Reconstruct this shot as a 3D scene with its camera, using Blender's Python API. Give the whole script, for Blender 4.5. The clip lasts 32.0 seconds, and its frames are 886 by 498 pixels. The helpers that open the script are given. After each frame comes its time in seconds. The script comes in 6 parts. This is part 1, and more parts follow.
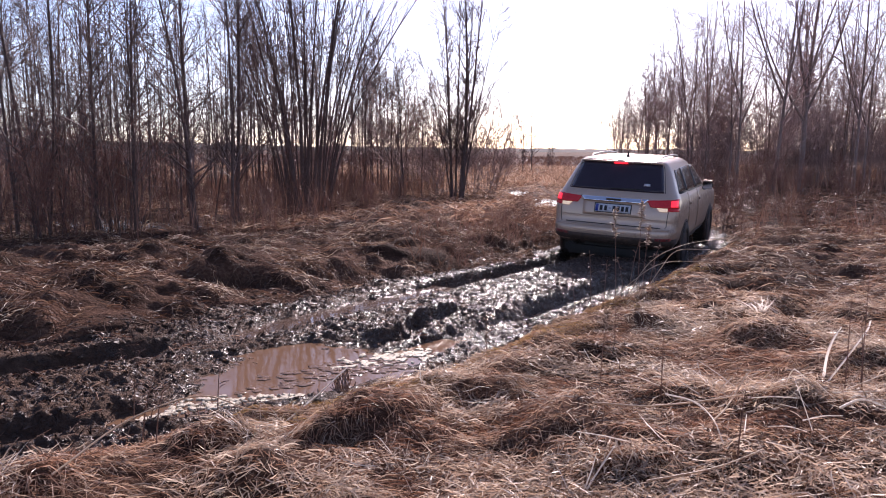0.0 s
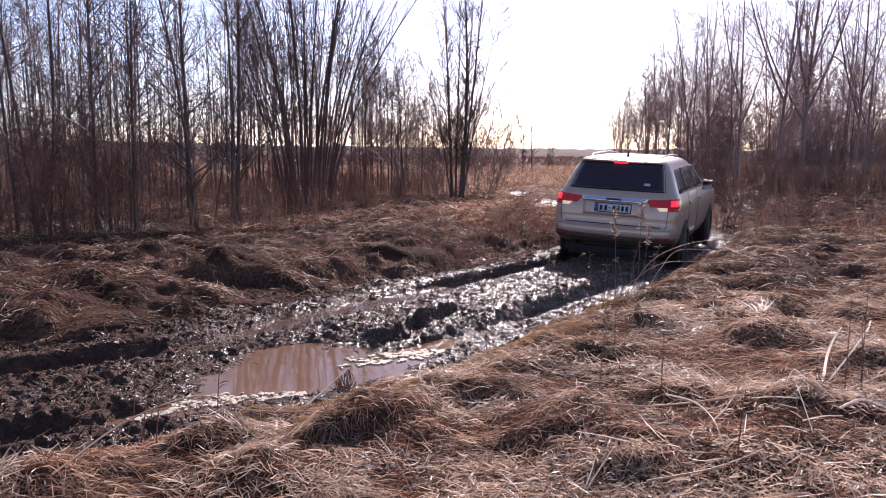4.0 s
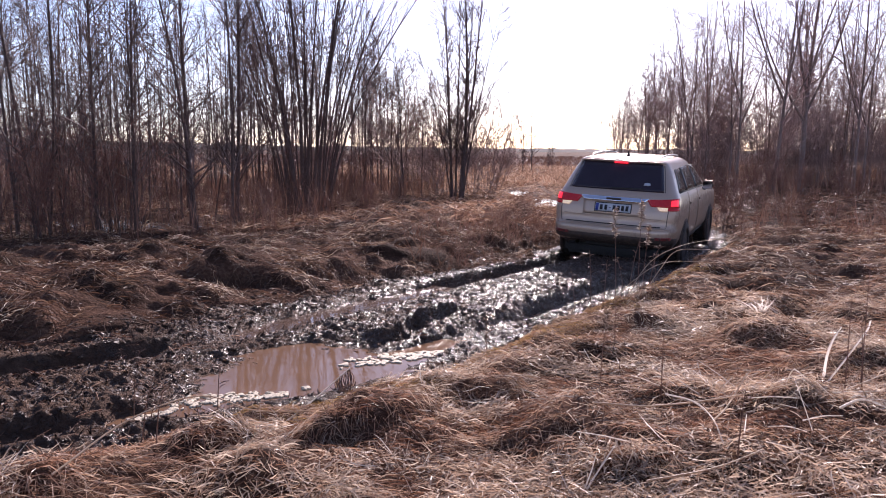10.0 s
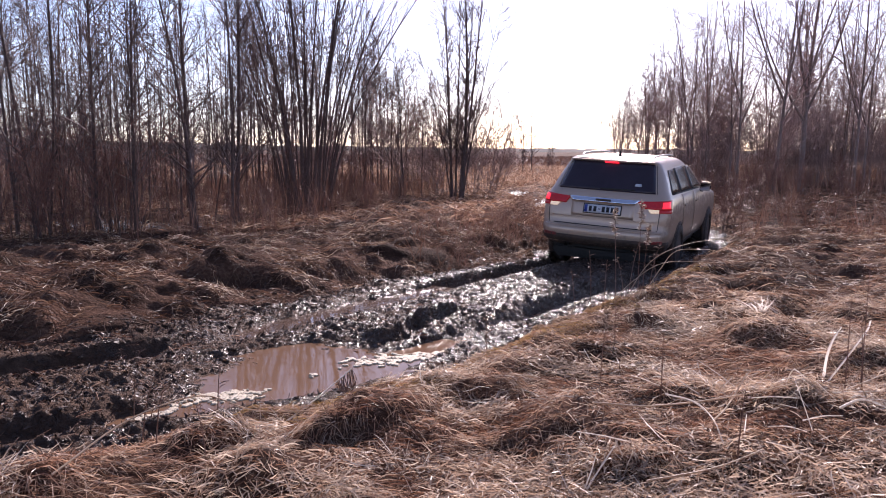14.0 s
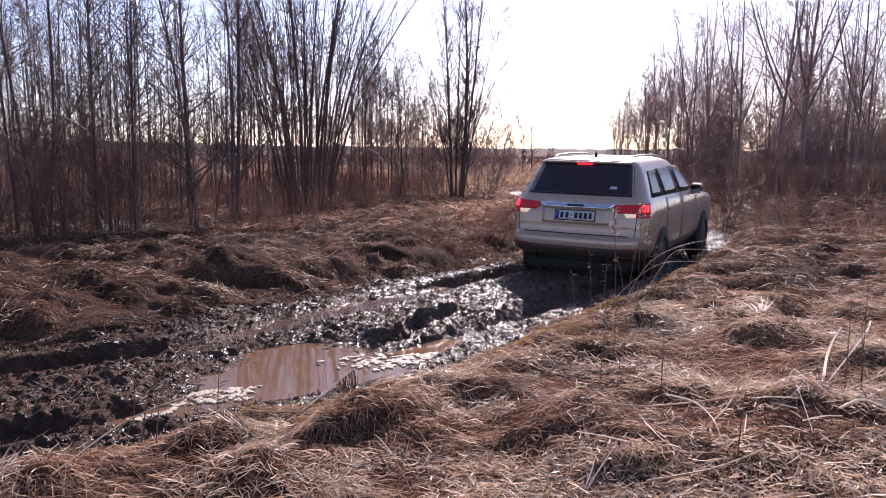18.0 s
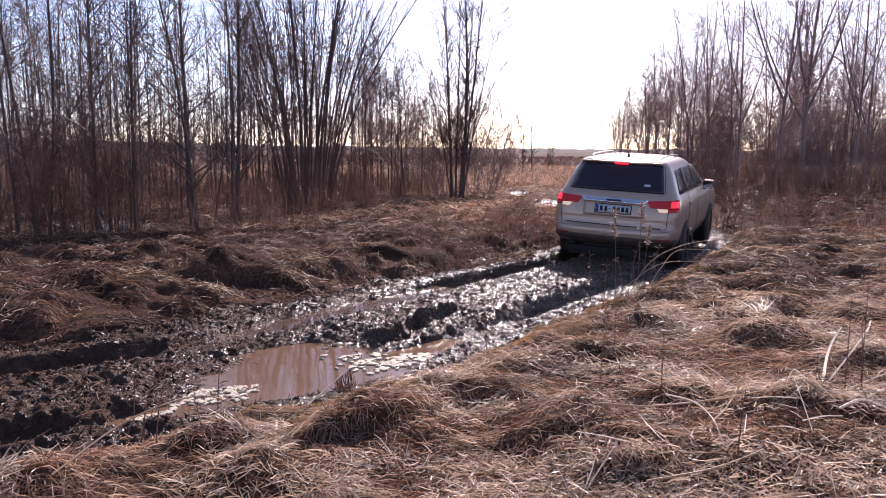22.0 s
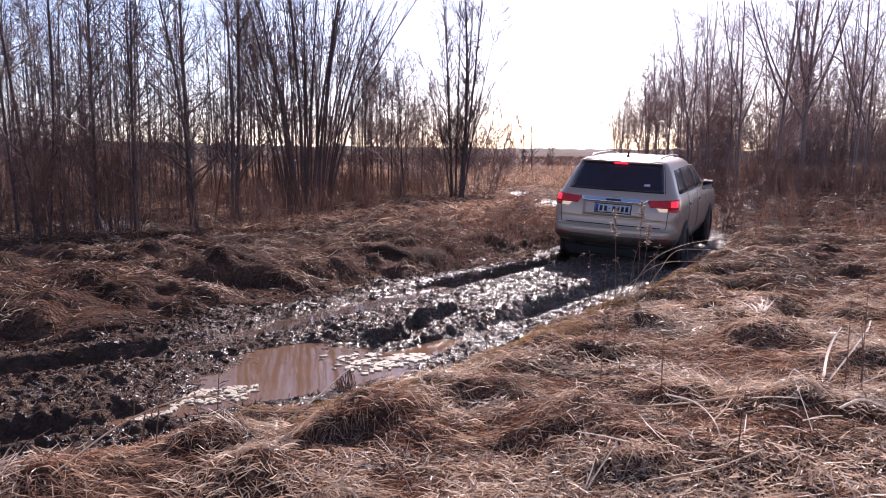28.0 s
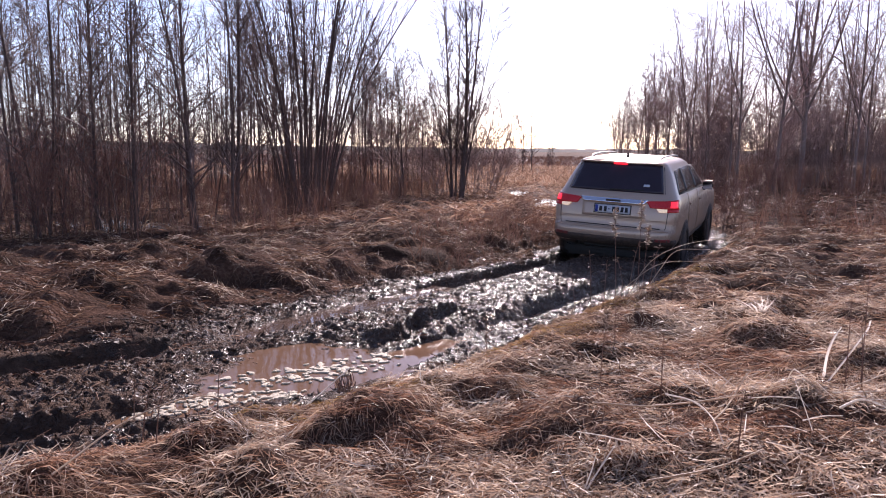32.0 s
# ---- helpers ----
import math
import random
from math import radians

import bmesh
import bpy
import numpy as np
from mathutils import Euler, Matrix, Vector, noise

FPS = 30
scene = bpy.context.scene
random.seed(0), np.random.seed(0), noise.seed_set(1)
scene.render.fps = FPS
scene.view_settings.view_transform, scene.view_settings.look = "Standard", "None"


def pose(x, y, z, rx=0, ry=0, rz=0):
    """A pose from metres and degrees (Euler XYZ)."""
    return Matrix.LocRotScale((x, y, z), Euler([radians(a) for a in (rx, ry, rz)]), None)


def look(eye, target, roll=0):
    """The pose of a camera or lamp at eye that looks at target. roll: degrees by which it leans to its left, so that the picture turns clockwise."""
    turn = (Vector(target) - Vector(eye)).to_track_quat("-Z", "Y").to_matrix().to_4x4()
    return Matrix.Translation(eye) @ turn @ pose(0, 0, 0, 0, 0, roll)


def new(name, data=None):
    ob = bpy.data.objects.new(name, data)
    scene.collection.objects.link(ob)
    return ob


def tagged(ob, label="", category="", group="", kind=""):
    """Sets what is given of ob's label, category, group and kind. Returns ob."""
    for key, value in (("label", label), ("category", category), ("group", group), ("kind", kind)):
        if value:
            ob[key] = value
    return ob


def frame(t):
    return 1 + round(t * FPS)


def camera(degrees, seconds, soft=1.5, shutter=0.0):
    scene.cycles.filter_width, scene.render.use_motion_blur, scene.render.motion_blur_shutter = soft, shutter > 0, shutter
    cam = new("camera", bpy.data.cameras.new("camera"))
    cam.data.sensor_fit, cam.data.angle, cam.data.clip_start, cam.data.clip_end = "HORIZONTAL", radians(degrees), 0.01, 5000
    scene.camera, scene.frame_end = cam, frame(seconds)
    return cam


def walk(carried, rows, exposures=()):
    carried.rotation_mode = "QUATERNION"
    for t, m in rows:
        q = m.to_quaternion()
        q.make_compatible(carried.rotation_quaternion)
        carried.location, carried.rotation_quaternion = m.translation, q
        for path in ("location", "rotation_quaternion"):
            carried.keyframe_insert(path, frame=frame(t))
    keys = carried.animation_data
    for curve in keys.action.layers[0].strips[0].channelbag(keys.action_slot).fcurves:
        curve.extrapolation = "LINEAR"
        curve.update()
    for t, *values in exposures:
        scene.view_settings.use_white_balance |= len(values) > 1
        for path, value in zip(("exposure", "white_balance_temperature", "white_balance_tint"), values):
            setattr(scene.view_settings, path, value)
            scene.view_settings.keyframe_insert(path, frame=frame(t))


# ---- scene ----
EYE_Z = 1.65
TILT, LEAN = 7.093, 0.4
cam = camera(58.0, 32.0, soft=1.05)
view = look((0, 0, EYE_Z), (0, math.cos(radians(TILT)), EYE_Z - math.sin(radians(TILT))), LEAN)
walk(cam, [(0.0, view), (32.0, view)], exposures=[(0.0, 0.63, 6640, 31), (32.0, 0.63, 6640, 31)])

# ---- light: low spring sun ahead of the camera, clear pale sky ----
SUN_UP, SUN_TURN = 29.0, 14.0
world = bpy.data.worlds.new("spring_sky")
scene.world = world
world.use_nodes = True
wn = world.node_tree.nodes
sky = wn.new("ShaderNodeTexSky")
sky.sky_type = "NISHITA"
sky.sun_disc = False
sky.sun_elevation = radians(SUN_UP)
sky.sun_rotation = radians(SUN_TURN)
sky.air_density, sky.dust_density, sky.ozone_density = 0.7, 0.35, 1.3
wn["Background"].inputs["Strength"].default_value = 0.138
world.node_tree.links.new(sky.outputs["Color"], wn["Background"].inputs["Color"])
sun_data = bpy.data.lights.new("sun", "SUN")
sun_data.energy, sun_data.angle, sun_data.color = 5.0, radians(0.6), (1.0, 0.95, 0.88)
sun = new("sun", sun_data)
sa, su = radians(SUN_TURN), radians(SUN_UP)
sun.matrix_basis = look((60 * math.sin(sa) * math.cos(su), 60 * math.cos(sa) * math.cos(su), 60 * math.sin(su)), (0, 0, 0))


# ---- materials ----
def shader(name, rough=0.6, metal=0.0, spec=0.5):
    m = bpy.data.materials.new(name)
    m.use_nodes = True
    n, l = m.node_tree.nodes, m.node_tree.links
    b = n["Principled BSDF"]
    b.inputs["Roughness"].default_value = rough
    b.inputs["Metallic"].default_value = metal
    b.inputs["Specular IOR Level"].default_value = spec
    return m, n, l, b


def ramp(n, l, source, stops):
    r = n.new("ShaderNodeValToRGB")
    e = r.color_ramp.elements
    while len(e) < len(stops):
        e.new(0.5)
    for k, (at, c) in enumerate(stops):
        e[k].position = at
        e[k].color = (*c, 1) if len(c) == 3 else c
    l.new(source, r.inputs["Fac"])
    return r.outputs["Color"]


def grain(n, l, scale, detail=4.0, rough=0.6, coords="Object", stretch=(1, 1, 1)):
    tc = n.new("ShaderNodeTexCoord")
    mp = n.new("ShaderNodeMapping")
    mp.inputs["Scale"].default_value = stretch
    l.new(tc.outputs[coords], mp.inputs["Vector"])
    t = n.new("ShaderNodeTexNoise")
    t.inputs["Scale"].default_value = scale
    t.inputs["Detail"].default_value = detail
    t.inputs["Roughness"].default_value = rough
    l.new(mp.outputs["Vector"], t.inputs["Vector"])
    return t.outputs["Fac"]


def bump(n, l, b, height, strength, distance=0.02):
    k = n.new("ShaderNodeBump")
    k.inputs["Strength"].default_value = strength
    k.inputs["Distance"].default_value = distance
    l.new(height, k.inputs["Height"])
    l.new(k.outputs["Normal"], b.inputs["Normal"])


def blend(n, l, fac, a, c, mode="MIX"):
    k = n.new("ShaderNodeMix")
    k.data_type = "RGBA"
    k.blend_type = mode
    for s, v in ((k.inputs[0], fac), (k.inputs[6], a), (k.inputs[7], c)):
        if isinstance(v, (float, int)):
            s.default_value = v
        elif isinstance(v, tuple):
            s.default_value = (*v, 1)
        else:
            l.new(v, s)
    return k.outputs[2]


def plain(name, colour, rough=0.5, metal=0.0, speck=0.15, scale=30.0, relief=0.0):
    """A surface of one colour with grain at two scales."""
    m, n, l, b = shader(name, rough, metal)
    fine, broad = grain(n, l, scale), grain(n, l, scale * 0.11, 3.0)
    lo, hi = tuple(c * (1 - speck) for c in colour), tuple(min(1, c * (1 + speck)) for c in colour)
    c1 = ramp(n, l, fine, [(0.3, lo), (0.7, hi)])
    c2 = ramp(n, l, broad, [(0.3, (1 - speck,) * 3), (0.7, (1, 1, 1))])
    l.new(blend(n, l, 1.0, c1, c2, "MULTIPLY"), b.inputs["Base Color"])
    if relief:
        bump(n, l, b, fine, relief)
    return m


def island_tones(name, tones, rough, thin=0.0, patch=False):
    """Blades and twigs: a tone for every piece of the mesh."""
    m, n, l, b = shader(name, rough)
    g = n.new("ShaderNodeNewGeometry")
    k = len(tones)
    col = ramp(n, l, g.outputs["Random Per Island"], [(i / max(1, k - 1), t) for i, t in enumerate(tones)])
    broad = grain(n, l, 0.9, 3.0)
    col = blend(n, l, 1.0, col, ramp(n, l, broad, [(0.3, (0.62, 0.6, 0.6)), (0.7, (1.12, 1.05, 1.0))]), "MULTIPLY")
    if patch:
        hue = ramp(n, l, grain(n, l, 2.1, 3.0), [(0.36, (0.70, 0.56, 0.50)), (0.5, (1.0, 0.97, 0.93)), (0.64, (1.12, 1.2, 1.17))])
        col = blend(n, l, 1.0, col, hue, "MULTIPLY")
    l.new(col, b.inputs["Base Color"])
    if thin:
        t = n.new("ShaderNodeBsdfTranslucent")
        l.new(col, t.inputs["Color"])
        mx = n.new("ShaderNodeMixShader")
        mx.inputs[0].default_value = thin
        l.new(b.outputs[0], mx.inputs[1])
        l.new(t.outputs[0], mx.inputs[2])
        l.new(mx.outputs[0], n["Material Output"].inputs["Surface"])
    return m


# dry matted turf under the blades
M_TURF, n_, l_, b_ = shader("dead_turf", 0.9, 0.0, 0.05)
c_ = ramp(n_, l_, grain(n_, l_, 26, 6, 0.7), [(0.25, (0.04, 0.022, 0.016)), (0.5, (0.105, 0.057, 0.039)), (0.75, (0.22, 0.138, 0.094))])
d_ = ramp(n_, l_, grain(n_, l_, 1.3, 3), [(0.36, (0.34, 0.31, 0.30)), (0.6, (1.05, 0.98, 0.94))])
l_.new(blend(n_, l_, 1.0, c_, d_, "MULTIPLY"), b_.inputs["Base Color"])
bump(n_, l_, b_, grain(n_, l_, 34, 5), 0.9, 0.04)

# wet churned mud: dark, with glossy wet faces
M_MUD, n_, l_, b_ = shader("wet_mud", 0.4, 0.0, 0.4)
c_ = ramp(n_, l_, grain(n_, l_, 11, 6, 0.7), [(0.3, (0.055, 0.032, 0.023)), (0.55, (0.128, 0.078, 0.054)), (0.78, (0.22, 0.142, 0.1))])
tc_ = n_.new("ShaderNodeTexCoord")
sep_ = n_.new("ShaderNodeSeparateXYZ")
l_.new(tc_.outputs["Object"], sep_.inputs[0])
# wetter where the wheels have just churned, farther along the track
wet_ = n_.new("ShaderNodeMath")
wet_.operation = "MULTIPLY_ADD"
l_.new(sep_.outputs["X"], wet_.inputs[0])
wet_.inputs[1].default_value = -0.026
fine_ = n_.new("ShaderNodeMath")
fine_.operation = "MULTIPLY_ADD"
l_.new(grain(n_, l_, 24, 3, 0.6), fine_.inputs[0])
fine_.inputs[1].default_value = 0.55
cell_ = n_.new("ShaderNodeMath")
cell_.operation = "MULTIPLY"
l_.new(grain(n_, l_, 2.6, 5, 0.7), cell_.inputs[0])
cell_.inputs[1].default_value = 0.45
l_.new(cell_.outputs[0], fine_.inputs[2])
l_.new(fine_.outputs[0], wet_.inputs[2])
l_.new(ramp(n_, l_, wet_.outputs[0], [(0.48, (0.20,) * 3), (0.56, (0.8,) * 3)]), b_.inputs["Roughness"])
l_.new(ramp(n_, l_, wet_.outputs[0], [(0.48, (0.36,) * 3), (0.56, (0.08,) * 3)]), b_.inputs["Specular IOR Level"])
# soaked mud is darker than drying mud
l_.new(blend(n_, l_, ramp(n_, l_, wet_.outputs[0], [(0.49, (0, 0, 0)), (0.60, (1, 1, 1))]), (0.062, 0.037, 0.026), c_), b_.inputs["Base Color"])
bump(n_, l_, b_, grain(n_, l_, 60, 4, 0.66), 1.0, 0.05)

# silty brown water
M_WATER, n_, l_, b_ = shader("silty_water", 0.04, 0.0, 0.5)
l_.new(ramp(n_, l_, grain(n_, l_, 1.6, 3), [(0.3, (0.165, 0.094, 0.056)), (0.7, (0.195, 0.114, 0.07))]), b_.inputs["Base Color"])
b_.inputs["IOR"].default_value = 1.26
bump(n_, l_, b_, grain(n_, l_, 5.0, 2, 0.5), 0.05, 0.02)
M_RUTWATER = M_WATER.copy()
M_RUTWATER.name = "shallow_rut_water"
M_RUTWATER.node_tree.nodes["Principled BSDF"].inputs["IOR"].default_value = 1.5
M_RUTWATER.node_tree.nodes["Color Ramp"].color_ramp.elements[0].color = (0.10, 0.068, 0.052, 1)
M_RUTWATER.node_tree.nodes["Color Ramp"].color_ramp.elements[1].color = (0.13, 0.09, 0.07, 1)
M_RIPPLE = M_WATER.copy()
M_RIPPLE.name = "ruffled_water"
M_RIPPLE.node_tree.nodes["Principled BSDF"].inputs["Roughness"].default_value = 0.2
M_RIPPLE.node_tree.nodes["Principled BSDF"].inputs["IOR"].default_value = 1.33
M_DITCH, n_, l_, b_ = shader("ditch_water", 0.05, 0.0, 0.5)
l_.new(ramp(n_, l_, grain(n_, l_, 1.6, 3), [(0.3, (0.02, 0.017, 0.014)), (0.7, (0.04, 0.032, 0.025))]), b_.inputs["Base Color"])
bump(n_, l_, b_, grain(n_, l_, 7.0, 2, 0.5), 0.08, 0.02)
M_FOAM = plain("foam", (0.56, 0.48, 0.35), 0.7, 0, 0.1, 60, 0.3)

M_GRASS = island_tones("dry_grass", [(0.085, 0.048, 0.034), (0.24, 0.134, 0.09), (0.38, 0.235, 0.162), (0.52, 0.36, 0.262), (0.70, 0.55, 0.435)], 0.55, thin=0.55, patch=True)
M_OCHRE = island_tones("ochre_grass", [(0.28, 0.16, 0.06), (0.44, 0.28, 0.11), (0.58, 0.40, 0.18)], 0.6, thin=0.4)
M_STUBBLE = island_tones("muddy_stubble", [(0.03, 0.019, 0.014), (0.07, 0.044, 0.032), (0.14, 0.084, 0.058)], 0.5)
M_STUBBLE.node_tree.nodes["Principled BSDF"].inputs["Specular IOR Level"].default_value = 0.15
# wet dull grass; the thicket's shade on the bank is put into its tones
M_DULL = island_tones("damp_shade_grass", [(0.035, 0.019, 0.013), (0.08, 0.042, 0.027), (0.13, 0.07, 0.045), (0.20, 0.117, 0.077), (0.34, 0.23, 0.16)], 0.6, thin=0.36, patch=True)
M_STRAW = island_tones("pale_straw", [(0.36, 0.25, 0.18), (0.56, 0.44, 0.33), (0.80, 0.70, 0.57)], 0.42, thin=0.55)
M_REED = island_tones("rust_stalks", [(0.15, 0.072, 0.05), (0.235, 0.12, 0.083), (0.32, 0.192, 0.135)], 0.55, thin=0.2)
# paler than the other bark: lens glare over the alders put into the colour
M_GLAREBARK = plain("glare_pale_bark", (0.27, 0.185, 0.155), 0.85, 0, 0.35, 18, 0.6)
M_BARK = plain("grey_brown_bark", (0.135, 0.083, 0.068), 0.85, 0, 0.4, 18, 0.6)
M_TWIG = island_tones("twigs", [(0.10, 0.066, 0.058), (0.15, 0.096, 0.082), (0.22, 0.14, 0.118)], 0.6)
# twigs lightened and reddened for the same lens flare
M_GLARETWIG = island_tones("glare_pale_twigs", [(0.30, 0.20, 0.175), (0.40, 0.275, 0.24), (0.50, 0.35, 0.31)], 0.6)
M_BRUSH = island_tones("brush_twigs", [(0.25, 0.145, 0.12), (0.34, 0.20, 0.165), (0.42, 0.265, 0.22)], 0.6)
M_RTWIG = island_tones("reddish_twigs", [(0.13, 0.05, 0.04), (0.2, 0.08, 0.055), (0.26, 0.12, 0.08)], 0.6)
M_DOCK = plain("dark_dock", (0.20, 0.115, 0.085), 0.7, 0, 0.3, 60, 0.3)
M_STICK = island_tones("bleached_stalk", [(0.86, 0.81, 0.73), (0.94, 0.91, 0.85)], 0.4, thin=0.6)
M_FARWOOD = plain("far_wood", (0.03, 0.024, 0.028), 0.9, 0, 0.3, 0.05)


# ---- mesh tools ----
def part(name, bm, material, parent=None, label=""):
    """Links a bmesh or mesh as one mesh object, under parent if given."""
    if isinstance(bm, bmesh.types.BMesh):
        me = bpy.data.meshes.new(name)
        bm.to_mesh(me)
        bm.free()
    else:
        me = bm
    if material and not me.materials:
        me.materials.append(material)
    ob = new(name, me)
    if parent:
        ob.parent = parent
    if label:
        ob["label"] = label
    return ob


def polymesh(name, verts, faces, material=None, smooth=False):
    """A mesh from numpy arrays: verts (n, 3), faces (m, 3 or 4)."""
    me = bpy.data.meshes.new(name)
    verts, faces = np.asarray(verts, np.float32), np.asarray(faces, np.int32)
    k = faces.shape[1]
    me.vertices.add(len(verts))
    me.vertices.foreach_set("co", verts.ravel())
    me.loops.add(faces.size)
    me.loops.foreach_set("vertex_index", faces.ravel())
    me.polygons.add(len(faces))
    me.polygons.foreach_set("loop_start", np.arange(0, faces.size, k, dtype=np.int32))
    me.polygons.foreach_set("use_smooth", np.full(len(faces), smooth))
    me.update(calc_edges=True)
    if material:
        me.materials.append(material)
    return me


TAB = np.random.RandomState(7).rand(257, 257)
TAB[256], TAB[:, 256] = TAB[0], TAB[:, 0]


def vnoise(x, y):
    x, y = np.asarray(x, float) % 256, np.asarray(y, float) % 256
    i, j = np.minimum(x.astype(int), 255), np.minimum(y.astype(int), 255)
    u, v = x - i, y - j
    u, v = u * u * (3 - 2 * u), v * v * (3 - 2 * v)
    return (TAB[i, j] * (1 - u) + TAB[i + 1, j] * u) * (1 - v) + (TAB[i, j + 1] * (1 - u) + TAB[i + 1, j + 1] * u) * v


def fbm(x, y, size, octaves=3, gain=0.5):
    """Noise about -1..1 with lumps of that size in metres."""
    out, amp, tot = 0, 1.0, 0.0
    for k in range(octaves):
        out = out + amp * (vnoise(x / size + 31.7 * k + 60, y / size + 17.3 * k + 60) * 2 - 1)
        tot += amp
        amp *= gain
        size *= 0.47
    return out / tot


def step(a, b, v):
    t = np.clip((v - a) / (b - a), 0, 1)
    return t * t * (3 - 2 * t)


# ---- the lie of the land ----
TRACK = [(-40, -16), (-16, -2.2), (-9.0, 1.9), (-5.2, 3.95), (-3.0, 5.05), (-1.65, 6.05), (-0.72, 7.25), (0.3, 8.7), (1.25, 10.05), (2.15, 11.35),
         (2.89, 12.56), (3.57, 14.1), (4.2, 15.5), (4.75, 17.5), (4.75, 20.5), (4.1, 25), (4.1, 32), (6.4, 54), (12, 100), (26, 200)]


def spline(pts, n):
    p = [Vector((*a, 0)) for a in pts]
    p = [p[0] * 2 - p[1]] + p + [p[-1] * 2 - p[-2]]
    out = []
    for k in range(1, len(p) - 2):
        a, b, c, d = p[k - 1:k + 3]
        for i in range(n):
            t = i / n
            out.append(0.5 * (2 * b + (c - a) * t + (2 * a - 5 * b + 4 * c - d) * t * t + (3 * b - a - 3 * c + d) * t ** 3))
    out.append(p[-2])
    return np.array([v[:2] for v in out])


LINE = spline(TRACK, 7)


def along(x, y):
    """Distance across the track (right positive) and run along it, for arrays."""
    best = np.full(np.shape(x), 1e9)
    across, run = np.zeros(np.shape(x)), np.zeros(np.shape(x))
    s0 = 0.0
    for a, b in zip(LINE[:-1], LINE[1:]):
        e = b - a
        ln = math.hypot(*e)
        t = np.clip(((x - a[0]) * e[0] + (y - a[1]) * e[1]) / ln ** 2, 0, 1)
        dx, dy = x - a[0] - t * e[0], y - a[1] - t * e[1]
        d2 = dx * dx + dy * dy
        near = d2 < best
        best = np.where(near, d2, best)
        side = np.sign(e[1] * dx - e[0] * dy)
        across = np.where(near, side * np.sqrt(d2), across)
        run = np.where(near, s0 + t * ln, run)
        s0 += ln
    return across, run


def blob(x, y, cx, cy, rx, ry, turn=0.0):
    c, s = math.cos(radians(turn)), math.sin(radians(turn))
    u, v = (x - cx) * c + (y - cy) * s, -(x - cx) * s + (y - cy) * c
    return np.exp(-((u / rx) ** 2 + (v / ry) ** 2))


TUSSOCKS = [(-0.32, 4.38, 0.54, 0.19, 42, 0.25), (0.78, 3.85, 0.36, 0.14, 5, 0.14), (1.25, 3.85, 0.30, 0.14, 5, 0.13), (1.95, 4.5, 0.30, 0.15, 0, 0.18), (-1.19, 4.05, 0.26, 0.13, 25, 0.17), (0.3, 4.95, 0.30, 0.18, 25, 0.13), (0.62, 5.45, 0.38, 0.2, 30, 0.14), (0.05, 3.95, 0.12, 0.10, 0, 0.06),
            (2.6, 6.3, 0.42, 0.24, 10, 0.17), (1.55, 6.9, 0.5, 0.24, 15, 0.12), (1.25, 4.85, 0.5, 0.22, -5, 0.12), (2.2, 4.35, 0.28, 0.2, 0, 0.15), (3.9, 7.4, 0.5, 0.25, 0, 0.15), (0.95, 3.7, 0.4, 0.2, 8, 0.06),
            (-2.35, 9.2, 0.40, 0.24, 10, 0.20), (-3.55, 7.3, 0.32, 0.2, 12, 0.16), (-3.1, 7.75, 0.26, 0.2, 0, 0.14), (-4.3, 7.6, 0.35, 0.2, 0, 0.15), (-1.4, 9.8, 0.5, 0.3, 25, 0.2), (-0.4, 11.2, 0.6, 0.3, 30, 0.2),
            (0.6, 13.2, 0.6, 0.35, 30, 0.22), (-3.4, 9.9, 0.5, 0.3, 0, 0.2), (-4.8, 10.0, 0.6, 0.3, 0, 0.2), (3.1, 9.6, 0.5, 0.3, 20, 0.15), (4.4, 10.2, 0.6, 0.3, 10, 0.18), (5.6, 12.5, 0.7, 0.4, 0, 0.2), (1.9, 8.0, 0.5, 0.2, 30, 0.08)]

# smaller hummocks scattered over the near bank
hrng = np.random.RandomState(61)
for k_ in range(95):
    y_ = 2.6 + 5.6 * hrng.rand()
    x_ = hrng.uniform(-0.55, 0.66) * (y_ + 0.6)
    r_ = hrng.uniform(0.10, 0.26)
    hump_ = (x_, y_, r_ * hrng.uniform(1.0, 1.9), r_ * 0.75, hrng.uniform(-20, 35), r_ * hrng.uniform(0.25, 0.6))
    # none round the long mound
    if math.hypot((x_ + 0.22) / 0.75, (y_ - 4.22) / 0.5) > 1:
        TUSSOCKS.append(hump_)
for k_ in range(44):
    y_ = 8.0 + 6.5 * hrng.rand()
    x_ = 0.28 * y_ + (0.40 * y_) * hrng.rand()
    r_ = hrng.uniform(0.18, 0.45)
    TUSSOCKS.append((x_, y_, r_ * hrng.uniform(1.0, 1.8), r_ * 0.7, hrng.uniform(-20, 35), r_ * hrng.uniform(0.2, 0.42)))
for k_ in range(34):
    y_ = 7.2 + 6.5 * hrng.rand()
    x_ = -1.9 - (0.42 * y_) * hrng.rand() + 0.24 * (y_ - 7.2)
    r_ = hrng.uniform(0.15, 0.36)
    TUSSOCKS.append((x_, y_, r_ * hrng.uniform(1.0, 1.8), r_ * 0.7, hrng.uniform(-20, 35), r_ * hrng.uniform(0.35, 0.65)))


